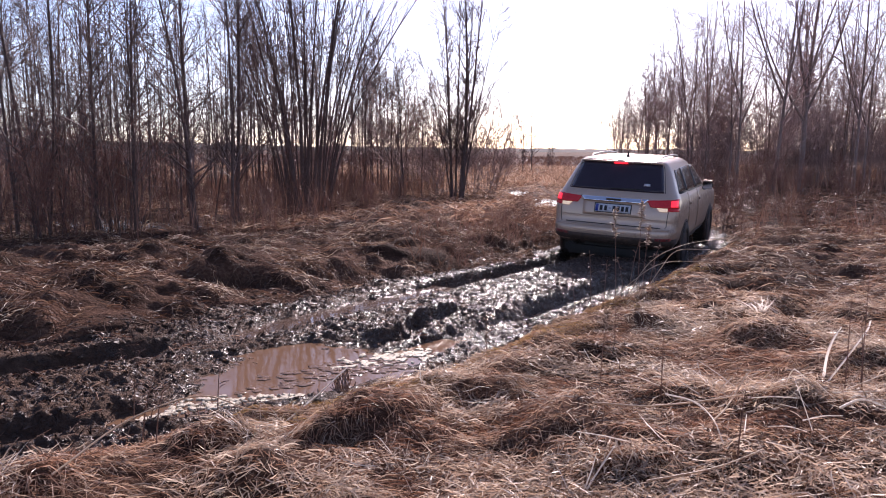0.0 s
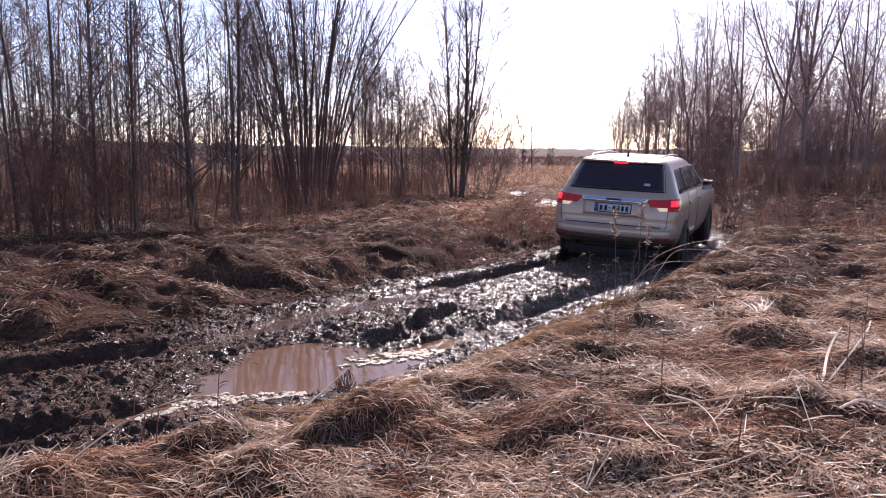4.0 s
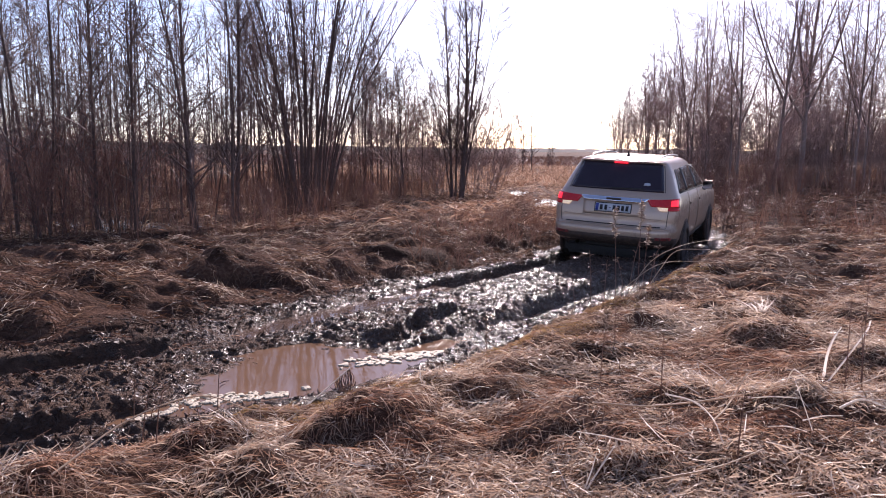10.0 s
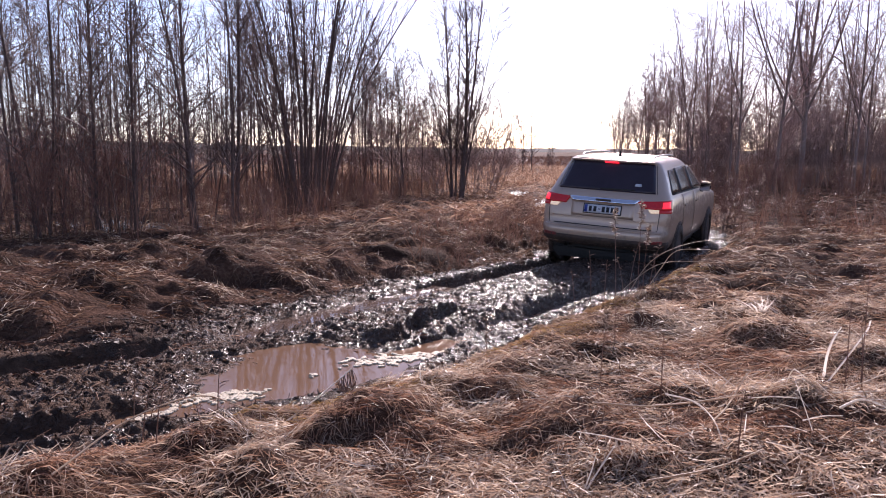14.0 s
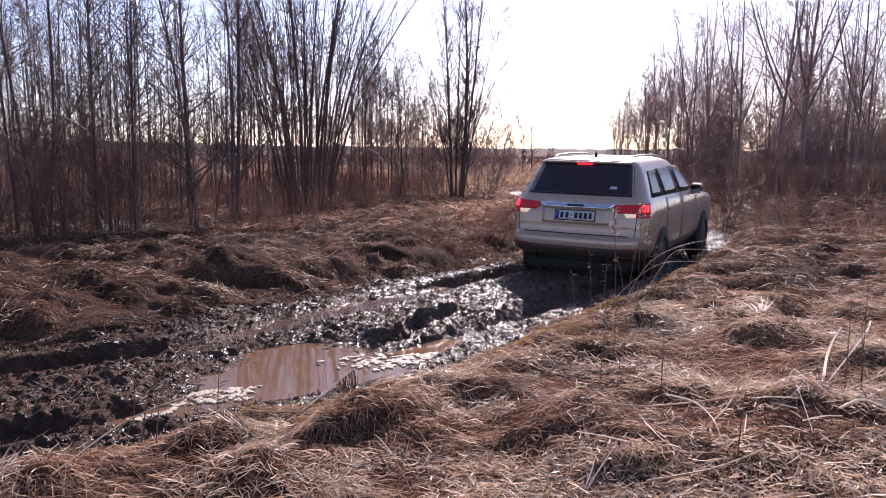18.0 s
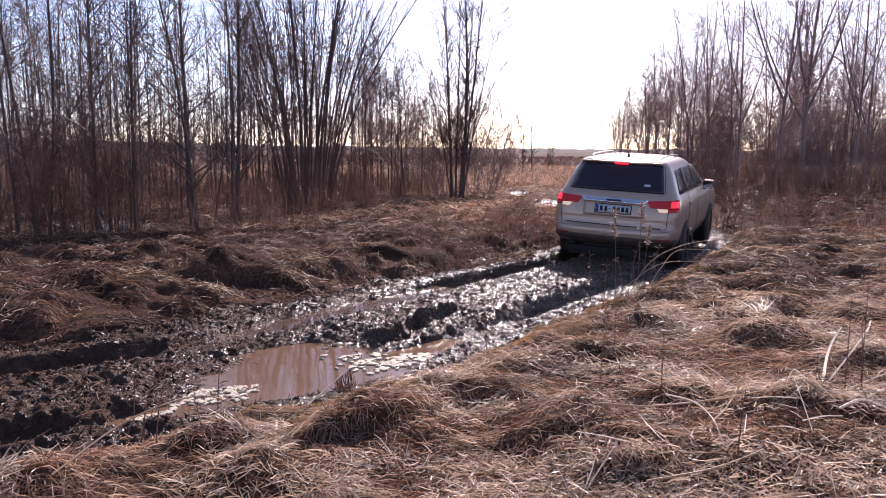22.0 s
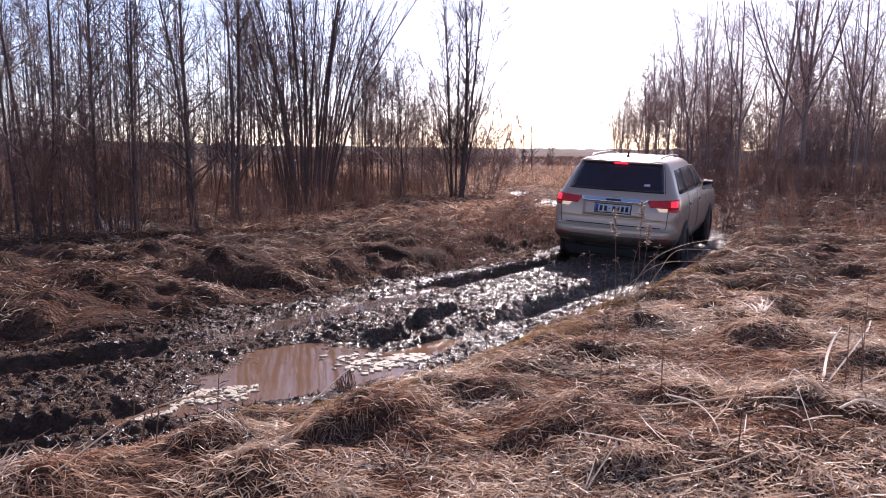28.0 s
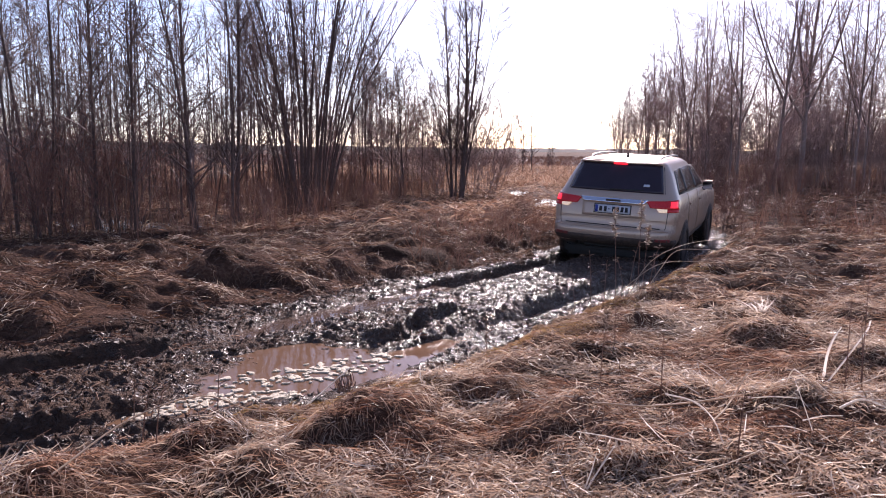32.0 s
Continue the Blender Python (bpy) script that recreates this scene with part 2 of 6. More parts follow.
def mudness(x, y, d):
    """1 on the churned track, 0 on grass."""
    edge = 1.32 + 0.26 * fbm(x, y, 0.7, 3) + (d < 0) * (0.16 * step(-2.6, -2.1, x) * (1 - step(-0.9, -0.1, x)) - 0.14 * step(-1.0, -0.1, x))
    far = step(15.5, 20, y)
    edge = edge * (1 - 0.9 * far) + (0.24 * step(-0.9, -1.9, x) + 0.14 * step(-0.9, -0.1, x) * (1 - step(9.0, 10.5, y))) * (d > 0)
    return 1 - step(edge - 0.08, edge + 0.08, np.abs(d))


PUDDLES = [(-1.02, 6.05, 1.0, 0.72, 42), (-1.66, 5.06, 0.50, 0.15, 32), (-1.48, 5.34, 0.34, 0.17, 25), (-1.30, 6.70, 0.28, 0.12, 40)]
POOLS = [(-7.4, 17.2, 2.6, 1.2, -4), (3.2, 24.6, 0.6, 2.3, -10), (2.95, 32.0, 0.4, 1.4, -5)]
HOLLOWS = [(3.38, 7.42, 0.20, 0.26, -10), (3.24, 8.55, 0.14, 0.2, 0)]


def height(x, y):
    x, y = np.asarray(x, float), np.asarray(y, float)
    d, s = along(x, y)
    mud = mudness(x, y, d)
    grass = 1 - mud
    near = 1 - step(30, 70, np.hypot(x, y))
    # track: two ruts, a hump between them, thrown-up shoulders, clods
    weave = 0.05 * fbm(s, s * 0 + 3, 1.6, 2)
    slack = step(-2.6, -2.1, x) * (1 - step(-0.9, -0.1, x))
    rut = np.exp(-((np.abs(d + weave) - 0.82) / np.where(d < 0, 0.19, 0.17)) ** 4)
    # a slumped outer wall on the left where the mud has run back
    soft_wall = np.exp(-(np.maximum(0, -(d + weave) - 0.86) / 0.24) ** 2) * (-(d + weave) > 0.82)
    rut = np.where((d < 0) & (-(d + weave) > 0.82), rut * (1 - slack) + soft_wall * slack, rut)
    deep = np.where(d < 0, (0.19 + 0.05 * fbm(s, d, 1.1, 2)) * (1 - 0.12 * slack), 0.15 + 0.10 * fbm(s, d, 0.8, 2))
    # a slide of mud dams the left rut; ahead of its water it is deeper
    deep = deep * (1 + (d < 0) * (0.3 * step(-0.5, 0.4, x) - 0.92 * np.exp(-((x + 2.12) / 0.30) ** 2)) - (d > 0) * 0.85 * np.exp(-((x + 2.12) / 0.15) ** 2))
    lump = fbm(x + 3, y, 0.12, 3, 0.65)
    crumb = fbm(x, y + 7, 0.055, 2, 0.7)
    torn = 1 - 2.2 * np.abs(fbm(x * 0.8 + y * 0.6, y * 1.5 - x, 0.13, 2, 0.6))
    clods = 0.030 * fbm(x, y, 0.45, 2, 0.6) + 0.018 * np.sign(lump) * np.abs(lump) ** 0.8 + 0.022 * np.sign(crumb) * np.abs(crumb) ** 0.8 + 0.016 * torn
    streak = fbm(s * 0.3, d + 5, 0.13, 3, 0.6) * step(-0.9, -2.0, x)
    clods = clods + 0.045 * streak
    clods = clods * (1 - 0.1 * step(-0.9, 0.2, x) + 0.15 * step(-1.7, -2.3, x))
    track = 0.02 - rut * deep + np.where(d > 0, 0.03, -0.02) * np.exp(-((np.abs(d) - 0.5) / 0.13) ** 2) + np.where((d > 0) & (x < -0.4), 0.07, 0.02) * np.exp(-((np.abs(d) - 1.12) / 0.14) ** 2) + clods * (1 - np.where(d < 0, 0.78, 0.3) * np.exp(-((np.abs(d) - np.where(d < 0, 0.84, 0.92)) / np.where(d < 0, 0.34, 0.27)) ** 4)) - 0.06 * np.exp(-((d - 1.10 - 0.5 * weave) / 0.06) ** 2)
    # a ridge of churned mud beyond the puddle, steep on its right
    a_, q_ = 0.592 * (x + 0.62) + 0.806 * (y - 6.78), 0.806 * (x + 0.62) - 0.592 * (y - 6.78) + 0.05 * fbm(x, y, 0.25, 2)
    track = track + 0.16 * np.exp(-np.where(q_ < 0, q_ / 0.22, q_ / 0.05) ** 2) * step(-0.02, 0.2, a_) * (1 - step(1.15, 1.5, a_))
    # banks
    left = step(-1.25, -2.2, d) * 0.16 + 0.20 * np.exp(-((d + 3.6) / 1.5) ** 2) * (0.75 + 0.5 * fbm(x, y, 2.2, 2))
    left = left * (1 - 0.7 * step(-5.0, -8.0, d)) * (1 - 0.8 * step(17, 22, y))
    dr = d - 0.3 * step(-0.9, -1.9, x)
    wide = 0.12 * step(-0.7, 0.0, x)
    right = step(1.13 + wide, 1.72 + wide, dr) * (0.13 + 0.10 * step(7, 10, y)) + 0.05 * step(2, 5, d)
    bank = np.where(d < 0, left, right)
    humps = 0.09 * fbm(x, y, 0.95, 2, 0.5) + 0.15 * np.maximum(0, fbm(x + 9, y, 0.45, 2) - 0.1) + 0.06 * fbm(x, y, 3.1, 2)
    rough = np.where(d < -1.2, 1.55, 0.9)
    z = track * mud * near + (bank + humps * grass * rough) * near
    # hollows
    for cx, cy, rx, ry, turn in PUDDLES:
        k = blob(x, y, cx, cy, rx, ry, turn)
        z = z * (1 - 0.9 * k) - 0.15 * k
    for cx, cy, rx, ry, turn in POOLS + HOLLOWS:
        k = blob(x, y, cx, cy, rx * 1.25, ry * 1.25, turn)
        z = z * (1 - 0.8 * k) - 0.10 * k
    for cx, cy, rx, ry, turn, tall in TUSSOCKS:
        if np.size(x) > 4:
            # a flat-topped hummock with a ragged rim
            near_it = (np.abs(x - cx) < 2.6 * rx + 0.3) & (np.abs(y - cy) < 2.6 * rx + 0.3)
            if near_it.any():
                xs, ys = x[near_it], y[near_it]
                ragged = 0.22 * fbm(xs, ys, 0.22, 3)
                z[near_it] = z[near_it] + 0.40 * tall * grass[near_it] * step(0.12, 0.72, blob(xs, ys, cx, cy, rx, ry, turn) + ragged)
    z = z - 0.26 * blob(x, y, -2.3, 8.78, 0.27, 0.17, 0)
    # open land beyond: gentle swells
    z = z + (1 - near) * 0.4 * fbm(x, y, 60, 2) + step(150, 900, np.hypot(x, y)) * 0.8 * fbm(x, y, 400, 2)
    return z


def lines(lo, hi, fine, grow, reach_lo, reach_hi):
    mid = np.arange(lo, hi + 1e-6, fine)
    up, w, v = [], fine, hi
    while v < reach_hi:
        w *= grow
        v += w
        up.append(v)
    dn, w, v = [], fine, lo
    while v > reach_lo:
        w *= grow
        v -= w
        dn.append(v)
    return np.concatenate([dn[::-1], mid, up])


gx = lines(-4.4, 3.4, 0.036, 1.045, -2600, 2600)
gy = lines(2.8, 10.6, 0.036, 1.045, -300, 3000)
GX, GY = np.meshgrid(gx, gy)
GZ = height(GX, GY)
GD, GS = along(GX, GY)
# the sheet dips under the track, whose own finer skin lies on top
DIP = 0.14 * step(0.3, 1.0, mudness(GX, GY, GD)) * (GY < 17.5) * (GY > 0.5)
GZ = GZ - DIP
nx, ny = len(gx), len(gy)


def lattice(rows, cols):
    i = np.arange(rows * cols).reshape(rows, cols)
    return np.stack([i[:-1, :-1].ravel(), i[:-1, 1:].ravel(), i[1:, 1:].ravel(), i[1:, :-1].ravel()], -1)


ground = tagged(part("ground", polymesh("ground", np.stack([GX.ravel(), GY.ravel(), GZ.ravel()], -1), lattice(ny, nx), M_TURF, True), None), "open ground matted with dead rust-brown grass", "ground", kind="structure")

# the track's skin, in steps along and across it
run_ = np.concatenate([[0], np.cumsum(np.linalg.norm(np.diff(LINE, axis=0), axis=1))])
tang_ = np.gradient(LINE, axis=0)
tang_ /= np.linalg.norm(tang_, axis=1)[:, None]
s0_, s1_ = (float(np.interp(v, LINE[:, 1], run_)) for v in (0.6, 17.2))
ss = np.arange(s0_, s1_, 0.018)
dd = np.arange(-1.9, 1.7501, 0.018)
cx_, cy_ = np.interp(ss, run_, LINE[:, 0]), np.interp(ss, run_, LINE[:, 1])
tx_, ty_ = np.interp(ss, run_, tang_[:, 0]), np.interp(ss, run_, tang_[:, 1])
SX, SY = cx_[:, None] + ty_[:, None] * dd[None], cy_[:, None] - tx_[:, None] * dd[None]
SD, _ = along(SX, SY)
SZ = height(SX, SY) - 0.09 * (1 - step(0.15, 0.6, mudness(SX, SY, SD)))
track = tagged(part("mud_track", polymesh("mud_track", np.stack([SX.ravel(), SY.ravel(), SZ.ravel()], -1), lattice(len(ss), len(dd)), M_MUD, True), None), "churned wet dirt track with deep wheel ruts", "dirt road", kind="structure")


def zat(x, y):
    """Height of the ground by the sheet's own grid."""
    x, y = np.asarray(x, float), np.asarray(y, float)
    i = np.clip(np.searchsorted(gx, x) - 1, 0, nx - 2)
    j = np.clip(np.searchsorted(gy, y) - 1, 0, ny - 2)
    u, v = (x - gx[i]) / (gx[i + 1] - gx[i]), (y - gy[j]) / (gy[j + 1] - gy[j])
    return (GZ[j, i] * (1 - u) + GZ[j, i + 1] * u) * (1 - v) + (GZ[j + 1, i] * (1 - u) + GZ[j + 1, i + 1] * u) * v


# ---- water: flat sheets that fill the hollows ----
def water(name, cx, cy, rx, ry, turn, z, material, label):
    k = 40
    a = np.linspace(0, 2 * np.pi, k, endpoint=False)
    c, s = math.cos(radians(turn)), math.sin(radians(turn))
    u, v = rx * np.cos(a), ry * np.sin(a)
    ring = np.stack([cx + u * c - v * s, cy + u * s + v * c, np.full(k, z)], -1)
    bm = bmesh.new()
    bm.faces.new([bm.verts.new(p) for p in ring])
    r = bmesh.ops.extrude_face_region(bm, geom=bm.faces[:])
    for g in r["geom"]:
        if isinstance(g, bmesh.types.BMVert):
            g.co.z -= 0.25
    bmesh.ops.recalc_face_normals(bm, faces=bm.faces)
    return tagged(part(name, bm, material), label, "puddle", kind="structure")


water("puddle_1", -1.08, 5.98, 1.6, 1.05, 40, -0.06, M_WATER, "brown silty puddle standing on the dirt track")
for k_, (cx_, cy_, rx_, ry_, t_) in enumerate(POOLS):
    water("puddle_%d" % (k_ + 3), cx_, cy_, rx_ * 1.6, ry_ * 1.7, t_, float(zat(cx_, cy_)) + 0.06, M_DITCH, "still dark water lying in a grassy hollow")

water("puddle_9", 2.46, 13.45, 0.30, 0.12, 20, float(height(2.46, 13.45)) + 0.035, M_DITCH, "shallow water lying in a wheel rut")


def rut_water(name, side, y0, y1, z, width, label):
    """Water standing in a wheel rut, beside the track's middle line."""
    keep = [k for k in range(len(LINE) - 1) if y0 <= LINE[k][1] <= y1]
    bm = bmesh.new()
    pairs = []
    for k in keep:
        t = LINE[k + 1] - LINE[k]
        t = t / np.linalg.norm(t)
        nrm = np.array([t[1], -t[0]])
        pairs.append([bm.verts.new((*(LINE[k] + nrm * (side + w)), z)) for w in (-width, width)])
    for a, b in zip(pairs, pairs[1:]):
        bm.faces.new((a[0], a[1], b[1], b[0]))
    bmesh.ops.recalc_face_normals(bm, faces=bm.faces)
    r = bmesh.ops.extrude_face_region(bm, geom=bm.faces[:])
    for g in r["geom"]:
        if isinstance(g, bmesh.types.BMVert):
            g.co.z -= 0.2
    bmesh.ops.recalc_face_normals(bm, faces=bm.faces)
    return tagged(part(name, bm, M_RUTWATER), label, "puddle", kind="structure")


rut_water("puddle_2", -0.84, 6.45, 9.4, -0.044, 0.22, "brown water lying in a wheel rut")


# ---- trees and shrubs ----
def tubes(runs, sides):
    """One mesh's arrays from runs of (points (k, 3), radii (k))."""
    V, Q, base = [], [], 0
    ang = np.linspace(0, 2 * np.pi, sides, endpoint=False)
    ca, sa_ = np.cos(ang), np.sin(ang)
    ring = np.arange(sides)
    for pts, rad in runs:
        pts, rad = np.asarray(pts, float), np.asarray(rad, float)
        k = len(pts)
        t = np.gradient(pts, axis=0)
        t /= np.linalg.norm(t, axis=1)[:, None] + 1e-9
        ref = np.where(np.abs(t[:, 2:3]) > 0.9, [[1.0, 0, 0]], [[0, 0, 1.0]])
        a = np.cross(t, ref)
        a /= np.linalg.norm(a, axis=1)[:, None] + 1e-9
        b = np.cross(t, a)
        V.append((pts[:, None] + rad[:, None, None] * (ca[None, :, None] * a[:, None] + sa_[None, :, None] * b[:, None])).reshape(-1, 3))
        i = np.arange(k - 1)[:, None] * sides + ring[None] + base
        j = np.arange(k - 1)[:, None] * sides + (ring[None] + 1) % sides + base
        Q.append(np.stack([i, j, j + sides, i + sides], -1).reshape(-1, 4))
        base += k * sides
    return np.concatenate(V), np.concatenate(Q)


def bend(rng, start, way, length, k, wobble, lift):
    """A wandering line from start; lift draws it upward."""
    p, d = [np.array(start, float)], np.array(way, float)
    for _ in range(k):
        d = d + rng.normal(0, wobble, 3) + np.array([0, 0, lift])
        d /= np.linalg.norm(d)
        p.append(p[-1] + d * length / k)
    return np.array(p)


def offshoots(rng, run, rad, count, lo, hi, length, spread, k, wobble, lift, thin):
    """Side shoots along a line, shorter towards its tip."""
    out = []
    for f in np.sort(rng.uniform(lo, hi, count)):
        q = f * (len(run) - 1)
        i = min(int(q), len(run) - 2)
        u = q - i
        p = run[i] * (1 - u) + run[i + 1] * u
        r = rad[i] * (1 - u) + rad[i + 1] * u
        t = run[i + 1] - run[i]
        t = t / np.linalg.norm(t)
        side = np.cross(t, rng.normal(0, 1, 3))
        side /= np.linalg.norm(side)
        a = radians(rng.uniform(*spread))
        ln = length * rng.uniform(0.6, 1.2) * (1.15 - 0.75 * (f - lo) / max(0.01, hi - lo))
        line = bend(rng, p, t * math.cos(a) + side * math.sin(a), ln, k, wobble, lift)
        r0 = max(thin, r * rng.uniform(0.4, 0.6))
        out.append((line, np.linspace(r0, thin * 0.8, len(line))))
    return out


def sway_stem(rng, start, low, high, deep, tall, k=11):
    """A stem that leans low degrees at its foot and high degrees at its tip, and a little in depth."""
    p, out = np.array(start, float), [np.array(start, float)]
    jog = np.cumsum(rng.normal(0, 1.1, k)) * 0.6
    for i in range(k):
        a = radians(low + (high - low) * i / (k - 1) + jog[i])
        b = radians(deep * (0.4 + i / (k - 1)) + 0.7 * jog[-1 - i])
        p = p + np.array([math.sin(a), math.sin(b), math.cos(a)]) * tall / k
        out.append(p)
    return np.array(out)


def stem_tree(seed, stems, limbs, twigs, limb_len, thin=0.0046, low=0.22, fine=0.5, spread=(14, 40), twig_mat=None):
    """Trunk and crown meshes of a bare tree. Stems are (offset, height at which it leaves the first, lean at foot, lean at tip, length, girth)."""
    rng = np.random.RandomState(seed)
    trunks, arms, shoots = [], [], []
    for off, z0, l0, l1, tall, girth in stems:
        if z0 > 0:
            first, rad0 = trunks[0]
            i = int(np.searchsorted(first[:, 2], z0))
            start = first[max(0, i - 1)] + (first[i] - first[i - 1]) * ((z0 - first[i - 1][2]) / (first[i][2] - first[i - 1][2]))
        else:
            start = (off, rng.uniform(-0.5, 0.5) * abs(off) + rng.normal(0, 0.02), -0.15)
        line = sway_stem(rng, start, l0, l1, rng.uniform(-5, 5) if len(stems) > 1 else rng.uniform(-2, 2), tall)
        rad = girth * (1 - np.linspace(0, 1, len(line)) * 0.9) ** 0.85
        if z0 <= 0:
            rad[0] *= 1.3
        trunks.append((line, rad))
        n = max(4, int(limbs * tall / 7.0))
        for arm in offshoots(rng, line, rad, n, low if z0 <= 0 else 0.1, 0.97, limb_len * min(1.0, tall / 5.0), spread, 5, 0.10, 0.045, thin * 1.5):
            arms.append(arm)
            for tw in offshoots(rng, *arm, twigs, 0.12, 1.0, fine, (24, 62), 3, 0.13, 0.02, thin):
                shoots.append(tw)
                if rng.rand() < 0.7:
                    shoots += offshoots(rng, *tw, 1, 0.25, 0.8, fine * 0.55, (22, 50), 2, 0.1, 0.04, thin * 0.85)
        shoots += offshoots(rng, line, rad, n, 0.45, 1.0, fine * 1.2, (18, 45), 3, 0.1, 0.05, thin)
    V1, Q1 = tubes(arms, 4)
    V2, Q2 = tubes(shoots, 3)
    crown = polymesh("crown", np.concatenate([V1, V2]), np.concatenate([Q1, Q2 + len(V1)]), twig_mat or M_TWIG, True)
    return [polymesh("trunk", *tubes([t], 7), M_GLAREBARK if twig_mat is M_GLARETWIG else M_BARK, True) for t in trunks], crown


def bush_meshes(seed, stems, tall, girth, fan, limbs, twigs, thin, limb_len, fine, spread, twig_mat):
    """A bush: thin stems that fan from one root."""
    rng = np.random.RandomState(seed)
    rows = []
    for k in range(stems):
        lean = rng.uniform(-1, 1) * fan
        rows.append((0.3 * lean / fan, 0, lean * 0.8, lean * 1.5, tall * rng.uniform(0.7, 1.05), girth * rng.uniform(0.6, 1.1)))
    return stem_tree(seed + 1, rows, limbs * 7.0 / tall, twigs, limb_len * 5.0 / tall, thin, 0.15, fine, spread, twig_mat)


def tree_thing(name, meshes, m, label, category, group=""):
    e = new(name)
    e.matrix_basis = m
    for me in meshes[0]:
        part("trunk" if len(meshes[0]) == 1 else "stem", me, None, e)
    tagged(part("crown", meshes[1], None, e), kind="stuff")
    return tagged(e, label, category, group)


srng = np.random.RandomState(77)
SAPLINGS = [stem_tree(100 + k, [(0, 0, l0, l1, h, g)], lb, 7, ll, 0.0044, 0.12, 0.55, (24, 60)) for k, (l0, l1, h, g, lb, ll) in enumerate(
    [(0, 2, 7.0, 0.030, 17, 1.5), (-2, 4, 6.2, 0.022, 15, 1.3), (2, -5, 7.4, 0.034, 18, 1.6), (-1, -4, 5.4, 0.018, 13, 1.1), (3, 1, 6.6, 0.026, 16, 1.7), (1, 6, 5.0, 0.016, 12, 1.0)])]
BUSHES = [bush_meshes(170 + k, 8, h, 0.009, 30, 5, 4, 0.0042, 0.7, 0.35, (20, 55), M_RTWIG) for k, h in enumerate((1.9, 1.5, 2.6))]
BRUSH = [bush_meshes(180 + k, 8, h, 0.012, 26, 7, 6, 0.0046, 1.3, 0.55, (20, 55), M_BRUSH) for k, h in enumerate((3.4, 4.2))]
BACKROW = [stem_tree(120 + k, [(0, 0, l0, l1, 6.6, 0.030)], 15, 6, 1.6, 0.0066, 0.15, 0.6, (22, 56)) for k, (l0, l1) in enumerate([(0, 3), (-3, 5), (3, -6)])]
SCRUB = [bush_meshes(190 + k, 8, h, 0.010, 28, 7, 5, 0.0046, 1.2, 0.45, (20, 55), M_GLARETWIG) for k, h in enumerate((2.8, 3.5))]
FARBRUSH = [bush_meshes(195 + k, 7, h, 0.015, 26, 7, 5, 0.0066, 1.5, 0.6, (20, 55), M_GLARETWIG) for k, h in enumerate((3.6, 4.4))]
ALDERS = [stem_tree(150 + k, st, 18, 7, 2.0, 0.0050, 0.16, 0.7, (24, 60), M_GLARETWIG) for k, st in enumerate(
    [[(0, 0, 0, 3, 8.6, 0.055), (0, 2.8, -16, -8, 5.0, 0.03)], [(0, 0, -2, -5, 8.4, 0.048), (0, 2.2, 18, 8, 5.2, 0.028)], [(0, 0, 2, -3, 8.0, 0.04)]])]

trng = np.random.RandomState(5)


def stand(kind, shapes, x, y, size, label, group, turn=None, lean=2.0):
    m = pose(x, y, float(zat(x, y)), trng.uniform(-lean, lean), trng.uniform(-lean, lean), trng.uniform(0, 360) if turn is None else turn)
    return tree_thing(kind, shapes, m @ Matrix.Scale(size, 4), label, "tree" if kind != "bush" else "bush", group)


# the thicket's front row: x, y, lean at foot, lean at tip, height, girth
FRONT = [(-6.33, 14.6, 0, 1, 7.5, 0.040), (-5.69, 14.7, -1, -5, 7.0, 0.034), (-5.75, 15.0, -1.5, -3, 6.6, 0.026), (-4.79, 15.5, -2, -15, 7.4, 0.038), (-5.19, 16.5, -1, -3, 7.8, 0.045),
         (-4.18, 15.8, -1, -8, 7.2, 0.034), (-4.30, 16.5, 3, -3, 7.8, 0.052), (-7.24, 14.2, -2, -8, 7.4, 0.036), (-7.58, 14.2, -1, -5, 7.2, 0.034), (-7.34, 14.8, 6, -6, 7.2, 0.030)]
for k_, (x_, y_, l0_, l1_, h_, g_) in enumerate(FRONT):
    stand("bare_tree", stem_tree(300 + k_, [(0, 0, l0_, l1_, h_, g_)], 22, 7, 1.6, 0.0044, 0.12, 0.55, (24, 62)), x_, y_, 1.0, "slender leafless grey-brown tree rising from wet scrub", "trees of the thicket", 0, 0.3)
for k_, (x_, y_, l0_, l1_, h_, g_) in enumerate([(-7.58, 15.0, 5, 42, 4.6, 0.024), (-6.95, 14.5, 3, 40, 4.2, 0.020), (-6.6, 15.2, -4, -30, 4.4, 0.02), (-4.9, 17.0, 8, 25, 5.0, 0.02)]):
    stand("bare_tree", stem_tree(330 + k_, [(0, 0, l0_, l1_, h_, g_)], 18, 7, 1.3, 0.0040, 0.25, 0.5, (24, 60)), x_, y_, 1.0, "thin leafless tree leaning out of the wet scrub", "trees of the thicket", 0, 0.3)
# the willow that fans from one stool
fan_ = []
for k_ in range(31):
    f_ = k_ / 30
    a_ = -20 + 38 * f_ + srng.normal(0, 1.6) + (4 if k_ == 30 else 0)
    thick_ = 0.048 if k_ in (9, 13, 19) else srng.uniform(0.020, 0.038)
    fan_.append((-0.58 + 1.16 * f_, 0, 0.4 * a_, 1.55 * a_ + (10 if k_ > 27 else 0), srng.uniform(6.6, 8.4), thick_))
stand("bare_tree_clump", stem_tree(131, fan_, 7, 4, 2.6, 0.0042, 0.25, 0.6, (7, 26)), -3.55, 20.8, 1.0, "broad many-stemmed leafless willow fanning from one stool", "trees of the thicket", 0, 0.2)
